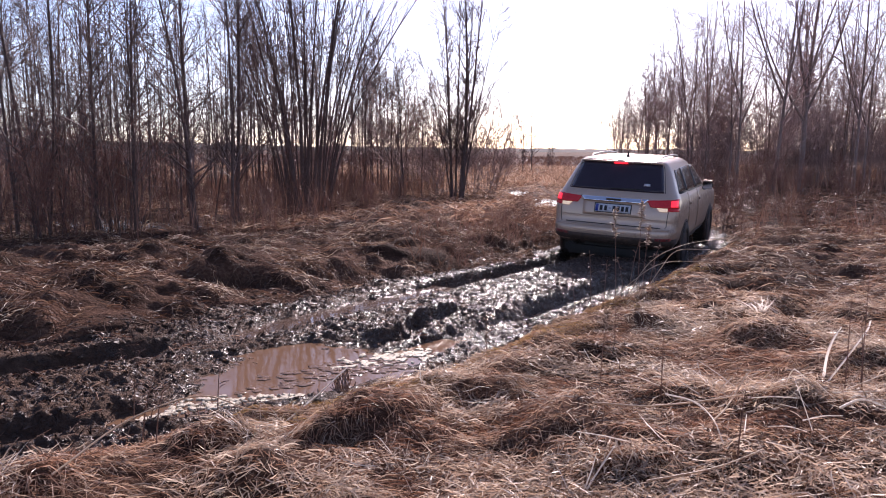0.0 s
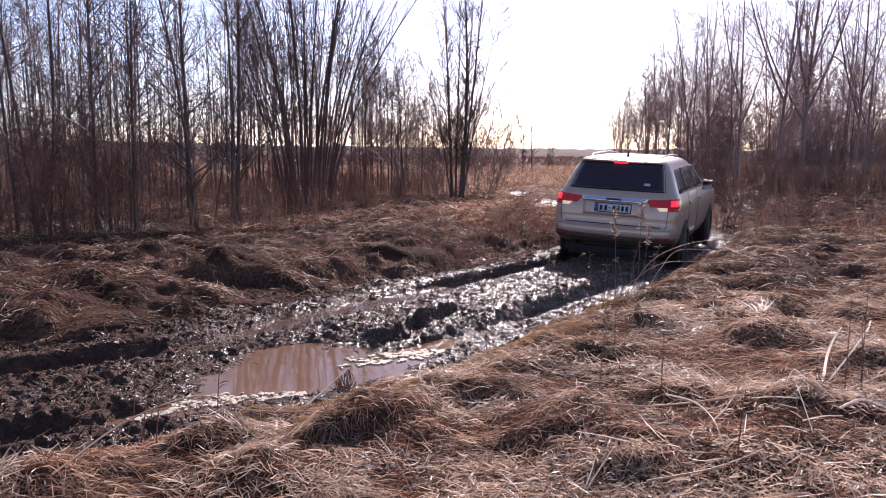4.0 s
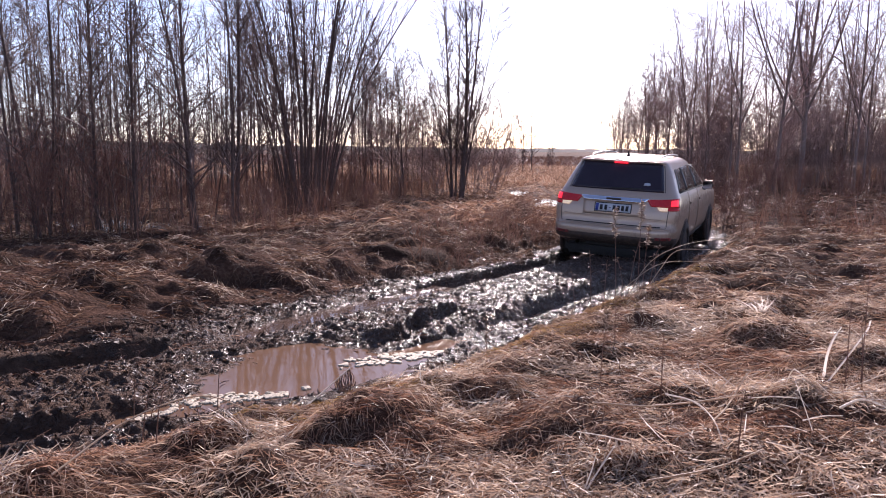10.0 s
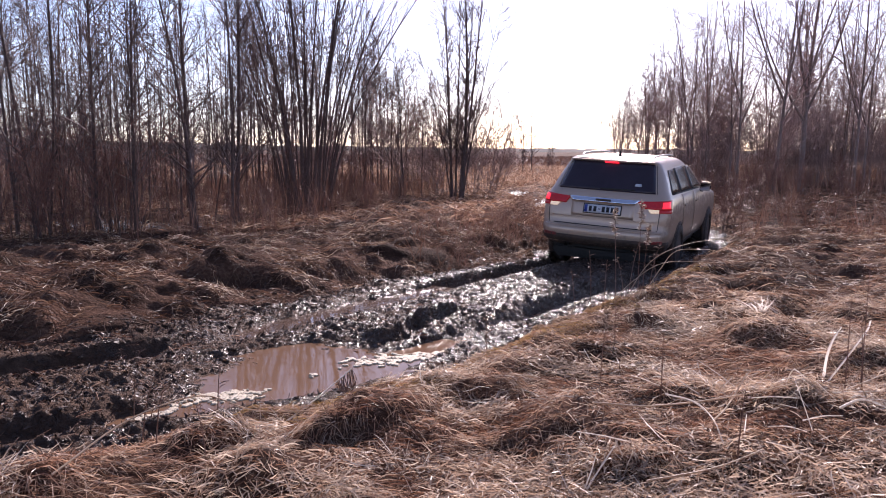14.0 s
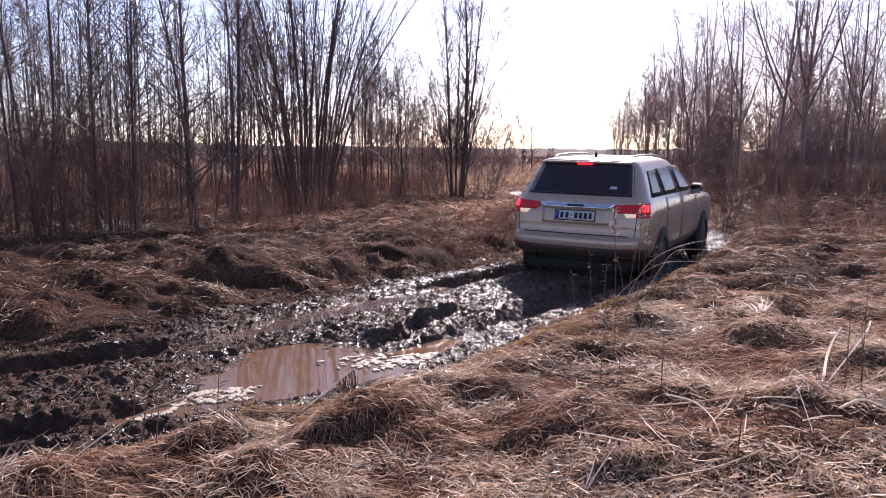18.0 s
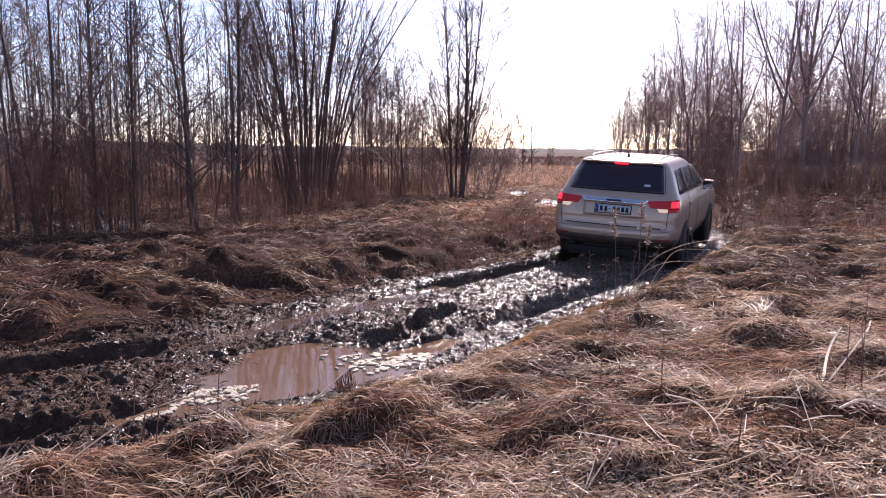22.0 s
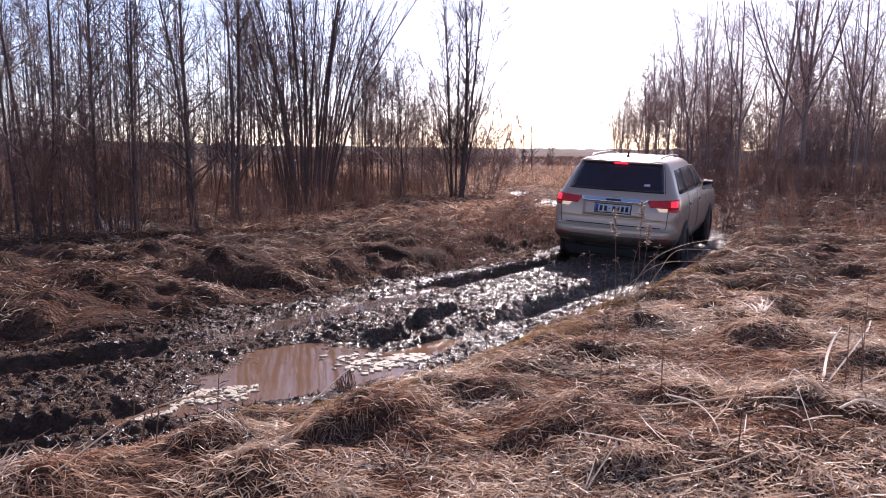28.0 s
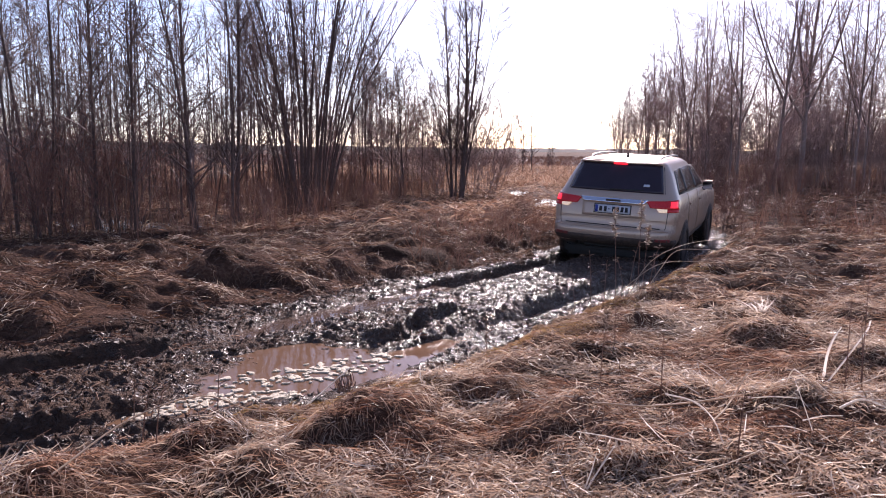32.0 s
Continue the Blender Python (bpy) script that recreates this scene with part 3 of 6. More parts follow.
# the upright willow beside the track
stand("bare_tree_clump", stem_tree(134, [(-0.10, 0, -1.5, -6, 7.6, 0.045), (0.0, 0, 0.5, 0, 7.2, 0.036), (0.15, 0, 6, -3, 8.0, 0.062), (0.17, 0, 5, 9, 7.6, 0.046), (0.12, 0, 4, 3, 7.4, 0.036), (-0.06, 0, -3, -1, 7.0, 0.03), (0.2, 0, 8, 13, 6.4, 0.026), (0.1, 0, 8, 28, 4.6, 0.022), (-0.12, 0, -6, -20, 5.0, 0.02), (-0.05, 0, -3, -10, 5.6, 0.02)], 24, 6, 1.2, 0.0052, 0.14, 0.5, (12, 44)),
      0.38, 25.3, 1.0, "upright leafless willow with a few dark stems beside the track", "trees of the thicket", 0, 0.2)
for x_, y_, s_ in ((-0.55, 26.2, 1.3), (0.1, 26.4, 1.2), (0.95, 26.4, 1.15), (1.3, 26.9, 1.15), (1.5, 27.4, 1.1), (-1.1, 27.0, 1.4), (-1.7, 27.0, 1.35), (-0.3, 27.6, 1.45), (0.6, 28.0, 1.3), (1.75, 28.6, 0.9)):
    stand("bush", SCRUB[trng.randint(2)], x_, y_, s_, "low twiggy leafless willow beside the track", "bushes")
for k_ in range(82):
    y_ = 16.0 + 20 * trng.rand()
    u_ = trng.uniform(-0.62, -0.25)
    stand("bare_tree", SAPLINGS[trng.randint(6)], u_ * y_, y_, trng.uniform(0.8, 1.08) * (1.05 if u_ < -0.33 else 1.0), "thin leafless sapling crowded in the wet thicket", "trees of the thicket")
for k_ in range(50):
    y_ = trng.uniform(16.5, 27)
    stand("bare_tree", SAPLINGS[trng.randint(6)], trng.uniform(-0.62, -0.28) * y_, y_, trng.uniform(0.75, 1.0), "thin leafless sapling crowded in the wet thicket", "trees of the thicket")
for k_ in range(74):
    u_ = trng.uniform(-0.26, -0.01)
    y_ = trng.uniform(25, 40)
    s_ = (1.65 + y_ * float(np.interp(u_, (-0.15, -0.06, -0.01), (0.2, 0.15, 0.09)))) / 6.6 * trng.uniform(0.75, 1.05)
    stand("bare_tree", BACKROW[trng.randint(3)], u_ * y_, y_, s_, "leafless sapling behind the willows", "trees of the thicket")
# tall alders that fork, in front of the row beyond the meadow
FORKS = [(12.05, 27.0, [(0, 0, 0, 2, 8.6, 0.098), (0, 2.4, -36, -14, 4.8, 0.046), (0, 2.7, 25, 9, 6.0, 0.05), (0, 3.2, -12, 0, 5.4, 0.045), (0, 3.8, 14, 20, 4.4, 0.04)]),
         (10.9, 26.5, [(0, 0, 1, 3, 8.0, 0.066), (0, 3.0, -26, -10, 5.0, 0.042), (0, 3.4, 12, 3, 5.0, 0.04), (0, 2.4, 30, 16, 4.0, 0.03)]),
         (9.85, 27.0, [(0, 0, 0, -4, 7.8, 0.045), (0, 2.9, -18, -8, 4.6, 0.028), (0, 2.2, 22, 8, 4.4, 0.026)]),
         (13.8, 27.0, [(0, 0, 1, 4, 8.4, 0.058), (0, 2.4, -20, -6, 5.0, 0.035), (0, 3.3, 20, 8, 4.4, 0.03)]),
         (15.2, 29.0, [(0, 0, 0, 4, 7.6, 0.05), (0, 2.2, -22, -10, 4.4, 0.03)]), (15.1, 27.0, [(0, 0, 1, 7, 7.8, 0.05), (0, 2.6, -16, -3, 4.6, 0.032)]),
         (10.4, 34.0, [(0, 0, -2, -8, 7.7, 0.046), (0, 2.8, 15, 6, 4.6, 0.03)]), (10.6, 36.0, [(0, 0, 0, -3, 7.2, 0.042), (0, 2.4, -20, -8, 4.2, 0.028)]), (10.9, 33.0, [(0, 0, -1, -5, 6.9, 0.042), (0, 2.6, 20, 8, 4.0, 0.028)])]
for k_, (x_, y_, st_) in enumerate(FORKS):
    stand("bare_tree", stem_tree(350 + k_, st_, 14, 7, 1.7, 0.0046, 0.24, 0.65, (24, 58), M_GLARETWIG), x_, y_, 1.0, "tall leafless alder with forking dark limbs", "trees beyond the meadow", 0, 0.3)
for k_ in range(50):
    u_ = 0.205 + 0.40 * trng.rand() ** 1.3
    y_ = trng.uniform(38, 54) if u_ < 0.29 else trng.uniform(30, 50)
    top_ = float(np.interp(u_, (0.205, 0.2235, 0.26, 0.295, 0.35), (0.05, 0.09, 0.13, 0.165, 0.205)))
    s_ = (1.65 + y_ * top_) / 8.4 * trng.uniform(0.75, 1.06)
    stand("bare_tree", ALDERS[trng.randint(3)], u_ * y_, y_, min(1.2, s_), "leafless grey-brown alder in a scrubby row", "trees beyond the meadow")
LONE = stem_tree(140, [(0, 0, -1, 3, 4.4, 0.040), (0, 0.7, 9, 4, 3.2, 0.026)], 20, 5, 1.1, 0.010, 0.15, 0.4, (16, 45))
for x_, y_, s_ in ((6.1, 62, 0.95), (7.0, 64, 1.12), (8.9, 66, 0.7), (6.5, 66, 0.6), (8.3, 64, 0.5)):
    stand("bare_tree", LONE, x_, y_, s_, "lone thin sapling on the open field", "saplings on the field")
for k_ in range(30):
    y_ = 14 + 20 * trng.rand()
    x_ = -3.6 + (y_ - 13) * 0.2 - abs(trng.normal(0, 0.25)) * y_
    stand("bush", BUSHES[trng.randint(3)], x_, y_, trng.uniform(0.6, 1.0), "low leafless reddish bush in the thicket", "bushes")
for k_ in range(30):
    y_ = trng.uniform(22, 50)
    x_ = y_ * 0.28 + abs(trng.normal(0, 0.17)) * y_
    stand("bush", BUSHES[trng.randint(3)], x_, y_, trng.uniform(0.6, 1.0), "low leafless reddish bush beside the meadow", "bushes")
for x_, y_, s_ in ((5.9, 16.8, 0.62), (6.3, 17.8, 0.7), (6.9, 18.6, 0.75), (6.0, 18.9, 0.6), (7.6, 19.5, 0.7)):
    stand("bush", BUSHES[trng.randint(3)], x_, y_, s_, "low leafless reddish bush beside the track", "bushes")
for k_ in range(8):
    y_ = trng.uniform(12.8, 15.5)
    stand("bush", BUSHES[trng.randint(3)], trng.uniform(-0.60, -0.38) * y_, y_, trng.uniform(0.7, 1.1), "low leafless reddish bush in the thicket", "bushes")
for k_ in range(66):
    y_ = trng.uniform(31, 46)
    x_ = y_ * (0.30 + 0.30 * trng.rand())
    stand("bush", FARBRUSH[trng.randint(2)], x_, y_, trng.uniform(0.75, 1.15), "tall leafless brushwood under the alders", "bushes")
for k_ in range(26):
    y_ = trng.uniform(24, 42)
    x_ = y_ * trng.uniform(-0.60, -0.06)
    stand("bush", BRUSH[trng.randint(2)], x_, y_, trng.uniform(0.7, 1.0), "tall leafless brushwood in the thicket", "bushes")
for x_, y_, s_ in ((9.1, 42.5, 0.85), (9.7, 44, 1.0), (10.5, 42, 1.1), (11.3, 45, 1.25), (12.0, 43, 1.35), (12.9, 44, 1.4)):
    stand("bush", FARBRUSH[trng.randint(2)], x_, y_, s_, "tall leafless brushwood fanning at the wood's edge", "bushes")

for k_ in range(22):
    y_ = trng.uniform(33, 48)
    u_ = 0.33 + 0.27 * ((k_ * 0.618) % 1.0)
    if k_ < 12:
        stand("bush", FARBRUSH[k_ % 2], u_ * y_, y_, trng.uniform(1.0, 1.45), "tall leafless brushwood under the alders", "bushes")
    else:
        stand("bare_tree", ALDERS[k_ % 3], u_ * y_, y_, trng.uniform(0.8, 1.0), "leafless grey-brown alder in a scrubby row", "trees beyond the meadow")

for x_, y_, s_ in ((-7.25, 13.5, 1.0), (-6.75, 13.2, 0.85), (-7.0, 14.1, 1.1), (-6.3, 13.6, 0.7), (-7.5, 13.0, 0.9)):
    stand("bush", BUSHES[trng.randint(3)], x_, y_, s_, "low leafless reddish bush at the thicket's edge", "bushes")


# ---- grass: many single blades, in tufts that lean together ----
def blades(name, rng, x, y, length, width, rise, lean_dir, lean_spread, material, label, droop=0.9, category="grass", vary=0.5, heap=0.0):
    """Curved blades rooted at x, y; each is a strip of three quads."""
    k = len(x)
    az = lean_dir + rng.normal(0, lean_spread, k)
    ln = length * rng.uniform(0.55, 1.3, k)
    up = np.clip(rise * rng.uniform(1 - vary, 1 + vary, k), 0.02, 1.52)
    f = np.array([0, 0.35, 0.7, 1.0])
    fall = droop * rng.uniform(0.6, 1.3, k)
    horiz = f[None] * ln[:, None] * np.cos(up)[:, None] * 1.0
    vert = ln[:, None] * (np.sin(up)[:, None] * f[None] - fall[:, None] * np.sin(up)[:, None] * f[None] ** 2)
    curl = rng.normal(0, 0.11, k)[:, None] * f[None] ** 2 * ln[:, None]
    px = x[:, None] + horiz * np.cos(az)[:, None] - curl * np.sin(az)[:, None]
    py = y[:, None] + horiz * np.sin(az)[:, None] + curl * np.cos(az)[:, None]
    g = zat(px, py)
    pz = np.maximum(g + 0.006, zat(x, y)[:, None] * (1 - f[None]) + g * f[None] + vert)
    # litter lies heaped on the grass below it
    pz = pz + (heap * rng.rand(k))[:, None]
    w = (width * rng.uniform(0.6, 1.4, k))[:, None] * np.array([0.8, 1.0, 0.75, 0.15])[None] * 0.5
    roll = rng.uniform(0, np.pi, k)[:, None]
    sx, sy, sz = -np.sin(az)[:, None] * np.cos(roll), np.cos(az)[:, None] * np.cos(roll), np.sin(roll)
    a = np.stack([px - w * sx, py - w * sy, pz - w * sz], -1)
    b = np.stack([px + w * sx, py + w * sy, pz + w * sz], -1)
    V = np.stack([a, b], 2).reshape(k * 8, 3)
    i = (np.arange(k) * 8)[:, None, None] + (np.arange(3) * 2)[None, :, None] + np.array([0, 1, 3, 2])[None, None]
    return tagged(part(name, polymesh(name, V, i.reshape(-1, 4), material), None), label, category, kind="stuff")


def sward(rng, count, x0, x1, y0, y1, tuft, keep):
    """Roots gathered in tufts: places and the lean of each tuft."""
    cx, cy = rng.uniform(x0, x1, count), rng.uniform(y0, y1, count)
    d, s = along(cx, cy)
    dry = np.ones(count, bool)
    for px, py, rx, ry, turn in POOLS + HOLLOWS:
        dry &= blob(cx, cy, px, py, rx * 1.25, ry * 1.25, turn) < 0.42
    ok = keep(cx, cy, d) & dry & (1 - mudness(cx, cy, d) > rng.uniform(0.25, 0.9, count))
    cx, cy = cx[ok], cy[ok]
    az = 2 * np.pi * vnoise(cx / 0.55 + 11, cy / 0.55 + 5) * 1.6 + 2.5
    # blades hang down the flanks of their tussock
    e = 0.09
    sx, sy = zat(cx + e, cy) - zat(cx - e, cy), zat(cx, cy + e) - zat(cx, cy - e)
    az = np.arctan2(0.5 * np.sin(az) - sy / (2 * e) * 2.5, 0.5 * np.cos(az) - sx / (2 * e) * 2.5)
    n = rng.poisson(tuft, len(cx)) + 2
    r = np.repeat(np.arange(len(cx)), n)
    spread = rng.normal(0, 0.05, (len(r), 2))
    return cx[r] + spread[:, 0], cy[r] + spread[:, 1], az[r]


grng = np.random.RandomState(9)
everywhere = lambda x, y, d: d == d
in_view = lambda x, y, d: (np.abs(x) < 0.62 * y + 1.0)
left_bank = lambda x, y, d: in_view(x, y, d) & (d < 0)
right_bank = lambda x, y, d: in_view(x, y, d) & (d > 0)
x_, y_, a_ = sward(grng, 1500, -4, 4, -2.5, 2.2, 6, everywhere)
blades("grass_underfoot", grng, x_, y_, 0.2, 0.006, 0.4, a_, 0.9, M_GRASS, "matted dead rust-brown grass trodden flat")
PALE = [(0.35, 3.35, 0.9, 0.36), (1.2, 3.3, 0.5, 0.3), (0.25, 4.45, 0.32, 0.2), (0.95, 5.3, 0.36, 0.24), (1.55, 4.4, 0.5, 0.24), (2.4, 4.5, 0.3, 0.2), (0.88, 3.42, 0.2, 0.2), (-0.2, 3.75, 0.3, 0.12)]


def pale(x, y):
    """Where bleached litter lies thickest."""
    return 0.75 * fbm(x + 1, y + 8, 0.5, 3) - 0.20 + sum(0.55 * blob(x, y, *p) for p in PALE)


DAMP_SHADE = [(1.30, 5.55, 0.42, 0.30), (2.25, 3.65, 0.55, 0.35), (1.95, 4.25, 0.25, 0.15), (0.75, 6.1, 0.3, 0.2), (2.9, 7.2, 0.5, 0.3), (2.0, 3.4, 0.6, 0.3), (1.6, 3.48, 0.34, 0.18), (1.18, 3.6, 0.16, 0.10), (1.42, 4.62, 0.3, 0.12), (0.5, 3.95, 0.2, 0.1), (0.9, 6.6, 0.3, 0.2)]


def damp_shade(x, y):
    """Darkened patches of grass: wet trodden ground, and shade put into the colour."""
    return sum(blob(x, y, *p) for p in DAMP_SHADE) + 0.35 * fbm(x + 5, y, 0.3, 2)


x_, y_, a_ = sward(grng, 8600, -5.5, 5.5, 2.0, 8.0, 12, lambda x, y, d: right_bank(x, y, d) & (fbm(x + 4, y, 0.42, 2) > -0.42) & (damp_shade(x, y) < 0.5))
blades("grass_near", grng, x_, y_, 0.135, 0.0036, 0.50, a_, 0.95, M_GRASS, "matted dead rust-brown grass hanging in tufts", 0.95)
x_, y_, a_ = sward(grng, 4200, -5.5, 5.5, 2.0, 8.0, 9, lambda x, y, d: right_bank(x, y, d) & (fbm(x + 4, y, 0.42, 2) > -0.34) & (damp_shade(x, y) < 0.5))
blades("grass_mat", grng, x_, y_, 0.13, 0.0036, 0.42, a_, 1.5, M_GRASS, "matted dead rust-brown grass lying criss-cross")
x_, y_, a_ = sward(grng, 9000, -1, 4, 2.6, 8.0, 6, lambda x, y, d: right_bank(x, y, d) & (damp_shade(x, y) > 0.45))
blades("damp_shade_mat", grng, x_, y_, 0.12, 0.0048, 0.5, a_, 2.0, M_DULL, "flattened grass darkened for wet ground and shade")
x_, y_, a_ = sward(grng, 9000, -3, 4, 2.4, 7.0, 4, lambda x, y, d: right_bank(x, y, d) & (pale(x, y) > 0.05))
blades("leaf_scraps", grng, x_, y_, 0.05, 0.0055, 0.8, a_, 3.0, M_STRAW, "pale curled scraps of dead leaf littered over grass", 0.6, "litter", 0.8, 0.06)
x_, y_, a_ = sward(grng, 15000, -5, 6, 2.0, 8.0, 5, lambda x, y, d: right_bank(x, y, d) & (pale(x, y) > 0.02) & (damp_shade(x, y) < 0.55))
blades("straw_near", grng, x_, y_, 0.12, 0.0052, 0.6, a_, 2.2, M_STRAW, "pale broken straw strewn over dead grass", heap=0.03)
x_, y_, a_ = sward(grng, 2600, -5, 6, 2.0, 8.0, 4, lambda x, y, d: right_bank(x, y, d) & (pale(x, y) < 0.02))
blades("straw_thin", grng, x_, y_, 0.12, 0.0044, 0.5, a_, 1.6, M_STRAW, "a few pale straws lying in dead grass")
x_, y_, a_ = sward(grng, 5200, -4, 6, 2.0, 8.0, 4, lambda x, y, d: right_bank(x, y, d) & (pale(x, y) > 0.16))
blades("sedge_litter", grng, x_, y_, 0.18, 0.0066, 0.3, a_, 1.8, M_STRAW, "flat bleached sedge leaves lying over dead grass")
x_, y_, a_ = sward(grng, 8500, -5, 6, 2.0, 8.0, 3, lambda x, y, d: right_bank(x, y, d) & (pale(x, y) > -0.12))
blades("broken_straw", grng, x_, y_, 0.085, 0.0054, 0.45, a_, 3.0, M_STRAW, "straight broken straws heaped over dead grass", 0.1, "straw", 0.95, 0.05)
x_, y_, a_ = sward(grng, 520, -3, 6, 2.6, 7.0, 1, lambda x, y, d: right_bank(x, y, d) & (pale(x, y) > 0.0))
blades("broken_stems", grng, x_, y_, 0.19, 0.0056, 0.35, a_, 3.0, M_STICK, "bleached broken stems heaped over dead grass", 0.15, "straw", 0.9)
x_, y_, a_ = sward(grng, 6000, -5, 5.5, 2.4, 8.5, 5, lambda x, y, d: right_bank(x, y, d) & (fbm(x + 2, y, 0.3, 2) > -0.05))
blades("grass_tangle", grng, x_, y_, 0.09, 0.0042, 0.85, a_, 3.0, M_GRASS, "tangled broken stems standing out of dead grass", 0.5)
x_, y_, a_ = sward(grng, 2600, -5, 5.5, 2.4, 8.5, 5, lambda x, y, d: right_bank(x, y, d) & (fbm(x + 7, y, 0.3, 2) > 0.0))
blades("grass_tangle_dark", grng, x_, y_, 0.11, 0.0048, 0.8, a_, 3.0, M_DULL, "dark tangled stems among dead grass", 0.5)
x_, y_, a_ = sward(grng, 4200, -1.6, 3.2, 4.4, 9.5, 8, lambda x, y, d: (d > 1.0) & (d < 1.85 + 0.45 * fbm(x, y, 0.5, 2)))
blades("ochre_grass", grng, x_, y_, 0.12, 0.0044, 0.7, a_, 1.2, M_OCHRE, "short ochre grass edging the track")
x_, y_, a_ = sward(grng, 12000, -9, 4.0, 5.5, 15.5, 6, lambda x, y, d: left_bank(x, y, d) & (fbm(x, y, 0.35, 2) > -0.3))
blades("bank_grass", grng, x_, y_, 0.16, 0.006, 0.45, a_, 1.4, M_DULL, "wet dead grass on the churned bank, tree shade in its dull brown")
x_, y_, a_ = sward(grng, 2300, -9, 4.0, 6.0, 15.5, 3, lambda x, y, d: left_bank(x, y, d) & (fbm(x, y + 3, 0.7, 2) > -0.1))
blades("bank_straw", grng, x_, y_, 0.17, 0.005, 0.45, a_, 2.5, M_STRAW, "pale broken straw strewn on the churned bank", 0.3)
x_, y_, a_ = sward(grng, 4200, -8, 9.5, 8.0, 15.5, 6, lambda x, y, d: right_bank(x, y, d) & (fbm(x, y, 0.8, 2) > -0.15))
blades("grass_mid", grng, x_, y_, 0.19, 0.0062, 0.5, a_, 1.3, M_GRASS, "matted dead rust-brown grass on the banks")
x_, y_, a_ = sward(grng, 6000, -8, 9.5, 8.0, 15.5, 6, right_bank)
blades("grass_mid_dull", grng, x_, y_, 0.19, 0.0066, 0.5, a_, 1.4, M_DULL, "dull dark-brown dead grass among the tussocks")
x_, y_, a_ = sward(grng, 1800, -8, 9.5, 8.0, 15.5, 4, right_bank)
blades("straw_mid", grng, x_, y_, 0.17, 0.007, 0.4, a_, 2.2, M_STRAW, "pale broken straw on the banks")
x_, y_, a_ = sward(grng, 9000, -18, 24, 15.0, 40.0, 4, lambda x, y, d: in_view(x, y, d) & ((np.abs(d) > 2.0) | (y > 36)))
far_ = x_ > 0.2 * y_
blades("grass_far", grng, x_[~far_], y_[~far_], 0.55, 0.016, 0.6, a_[~far_], 1.0, M_GRASS, "tall dead rust-brown grass on the meadow", 0.6)
blades("grass_far_dull", grng, x_[far_], y_[far_], 0.45, 0.014, 0.45, a_[far_], 1.1, M_DULL, "dull dark-brown grass lying on the meadow", 0.75)
x_, y_, a_ = sward(grng, 24000, -48, 50, 37.0, 80.0, 2, in_view)
blades("grass_beyond", grng, x_, y_, 0.6, 0.028, 1.0, a_, 1.5, M_GRASS, "rust-brown dead grass on the open field", 0.4)
x_, y_, a_ = sward(grng, 16000, -105, 110, 80.0, 190.0, 1, in_view)
blades("grass_horizon", grng, x_, y_, 0.8, 0.085, 1.1, a_, 1.5, M_REED, "rust-brown dead grass far out on the field", 0.4)
x_, y_, a_ = sward(grng, 3000, 1, 9, 16.5, 40.0, 5, lambda x, y, d: np.abs(d) < 2.2)
blades("grass_verge", grng, x_, y_, 0.22, 0.012, 0.5, a_, 1.2, M_GRASS, "short dead grass along the disused track", 0.7)
# upright dead stalks in the thicket and along the banks
x_, y_, a_ = sward(grng, 3400, -20, 1.5, 13.0, 34.0, 3, lambda x, y, d: (x < -2.9 + (y - 13) * 0.2) & (np.abs(x) < 0.62 * y + 1))
blades("thicket_stalks", grng, x_, y_, 0.95, 0.010, 1.35, a_, 2.0, M_REED, "upright rust-brown dead stalks under the thicket", 0.12, "undergrowth", 0.1)
x_, y_, a_ = sward(grng, 1800, 4, 32, 19.0, 50.0, 3, lambda x, y, d: (x > 0.27 * y) & (np.abs(x) < 0.62 * y + 1))
blades("meadow_stalks", grng, x_, y_, 1.0, 0.014, 1.3, a_, 2.0, M_REED, "upright rust-brown dead stalks under the far trees", 0.15, "undergrowth", 0.12)
x_, y_, a_ = sward(grng, 850, -2.5, 3.6, 9.5, 19.0, 4, lambda x, y, d: (d < -1.3) & (d > -3.2) & (x > 0.9 - 0.12 * y))
blades("bank_stalks", grng, x_, y_, 0.55, 0.007, 1.15, a_, 1.5, M_REED, "short rust-brown stalks standing on the bank", 0.2, "undergrowth", 0.25)

x_, y_, a_ = sward(grng, 200, 3.6, 8.5, 12.0, 19.0, 4, lambda x, y, d: (d > 1.5) & (d < 4.5))
blades("verge_stalks", grng, x_, y_, 0.75, 0.008, 1.2, a_, 1.5, M_REED, "rust-brown stalks standing on the verge", 0.2, "undergrowth", 0.25)
# scraps of straw trodden into the mud
k_ = grng.randint(0, SX.size, 5200)
k_ = k_[SX.ravel()[k_] < grng.uniform(-2.5, 2.0, len(k_))]
scrap_x, scrap_y, scrap_z = SX.ravel()[k_], SY.ravel()[k_], SZ.ravel()[k_]
scraps = []
for x0_, y0_, z0_ in zip(scrap_x, scrap_y, scrap_z):
    a0_, l0_ = grng.uniform(0, 6.28), grng.uniform(0.02, 0.08)
    v0_ = np.array([math.cos(a0_), math.sin(a0_), grng.normal(0, 0.3)]) * l0_
    p0_ = np.array([x0_, y0_, z0_ + 0.008])
    scraps.append((np.array([p0_ - v0_, p0_ + (0, 0, 0.006), p0_ + v0_]), np.full(3, grng.uniform(0.0018, 0.0040))))
tagged(part("straw_scraps", polymesh("straw_scraps", *tubes(scraps, 3), M_GRASS, True), None), "scraps of dead straw trodden into the wet mud", "straw", kind="stuff")

# torn roots and stubble standing out of the mud
k_ = grng.randint(0, SX.size, 30000)
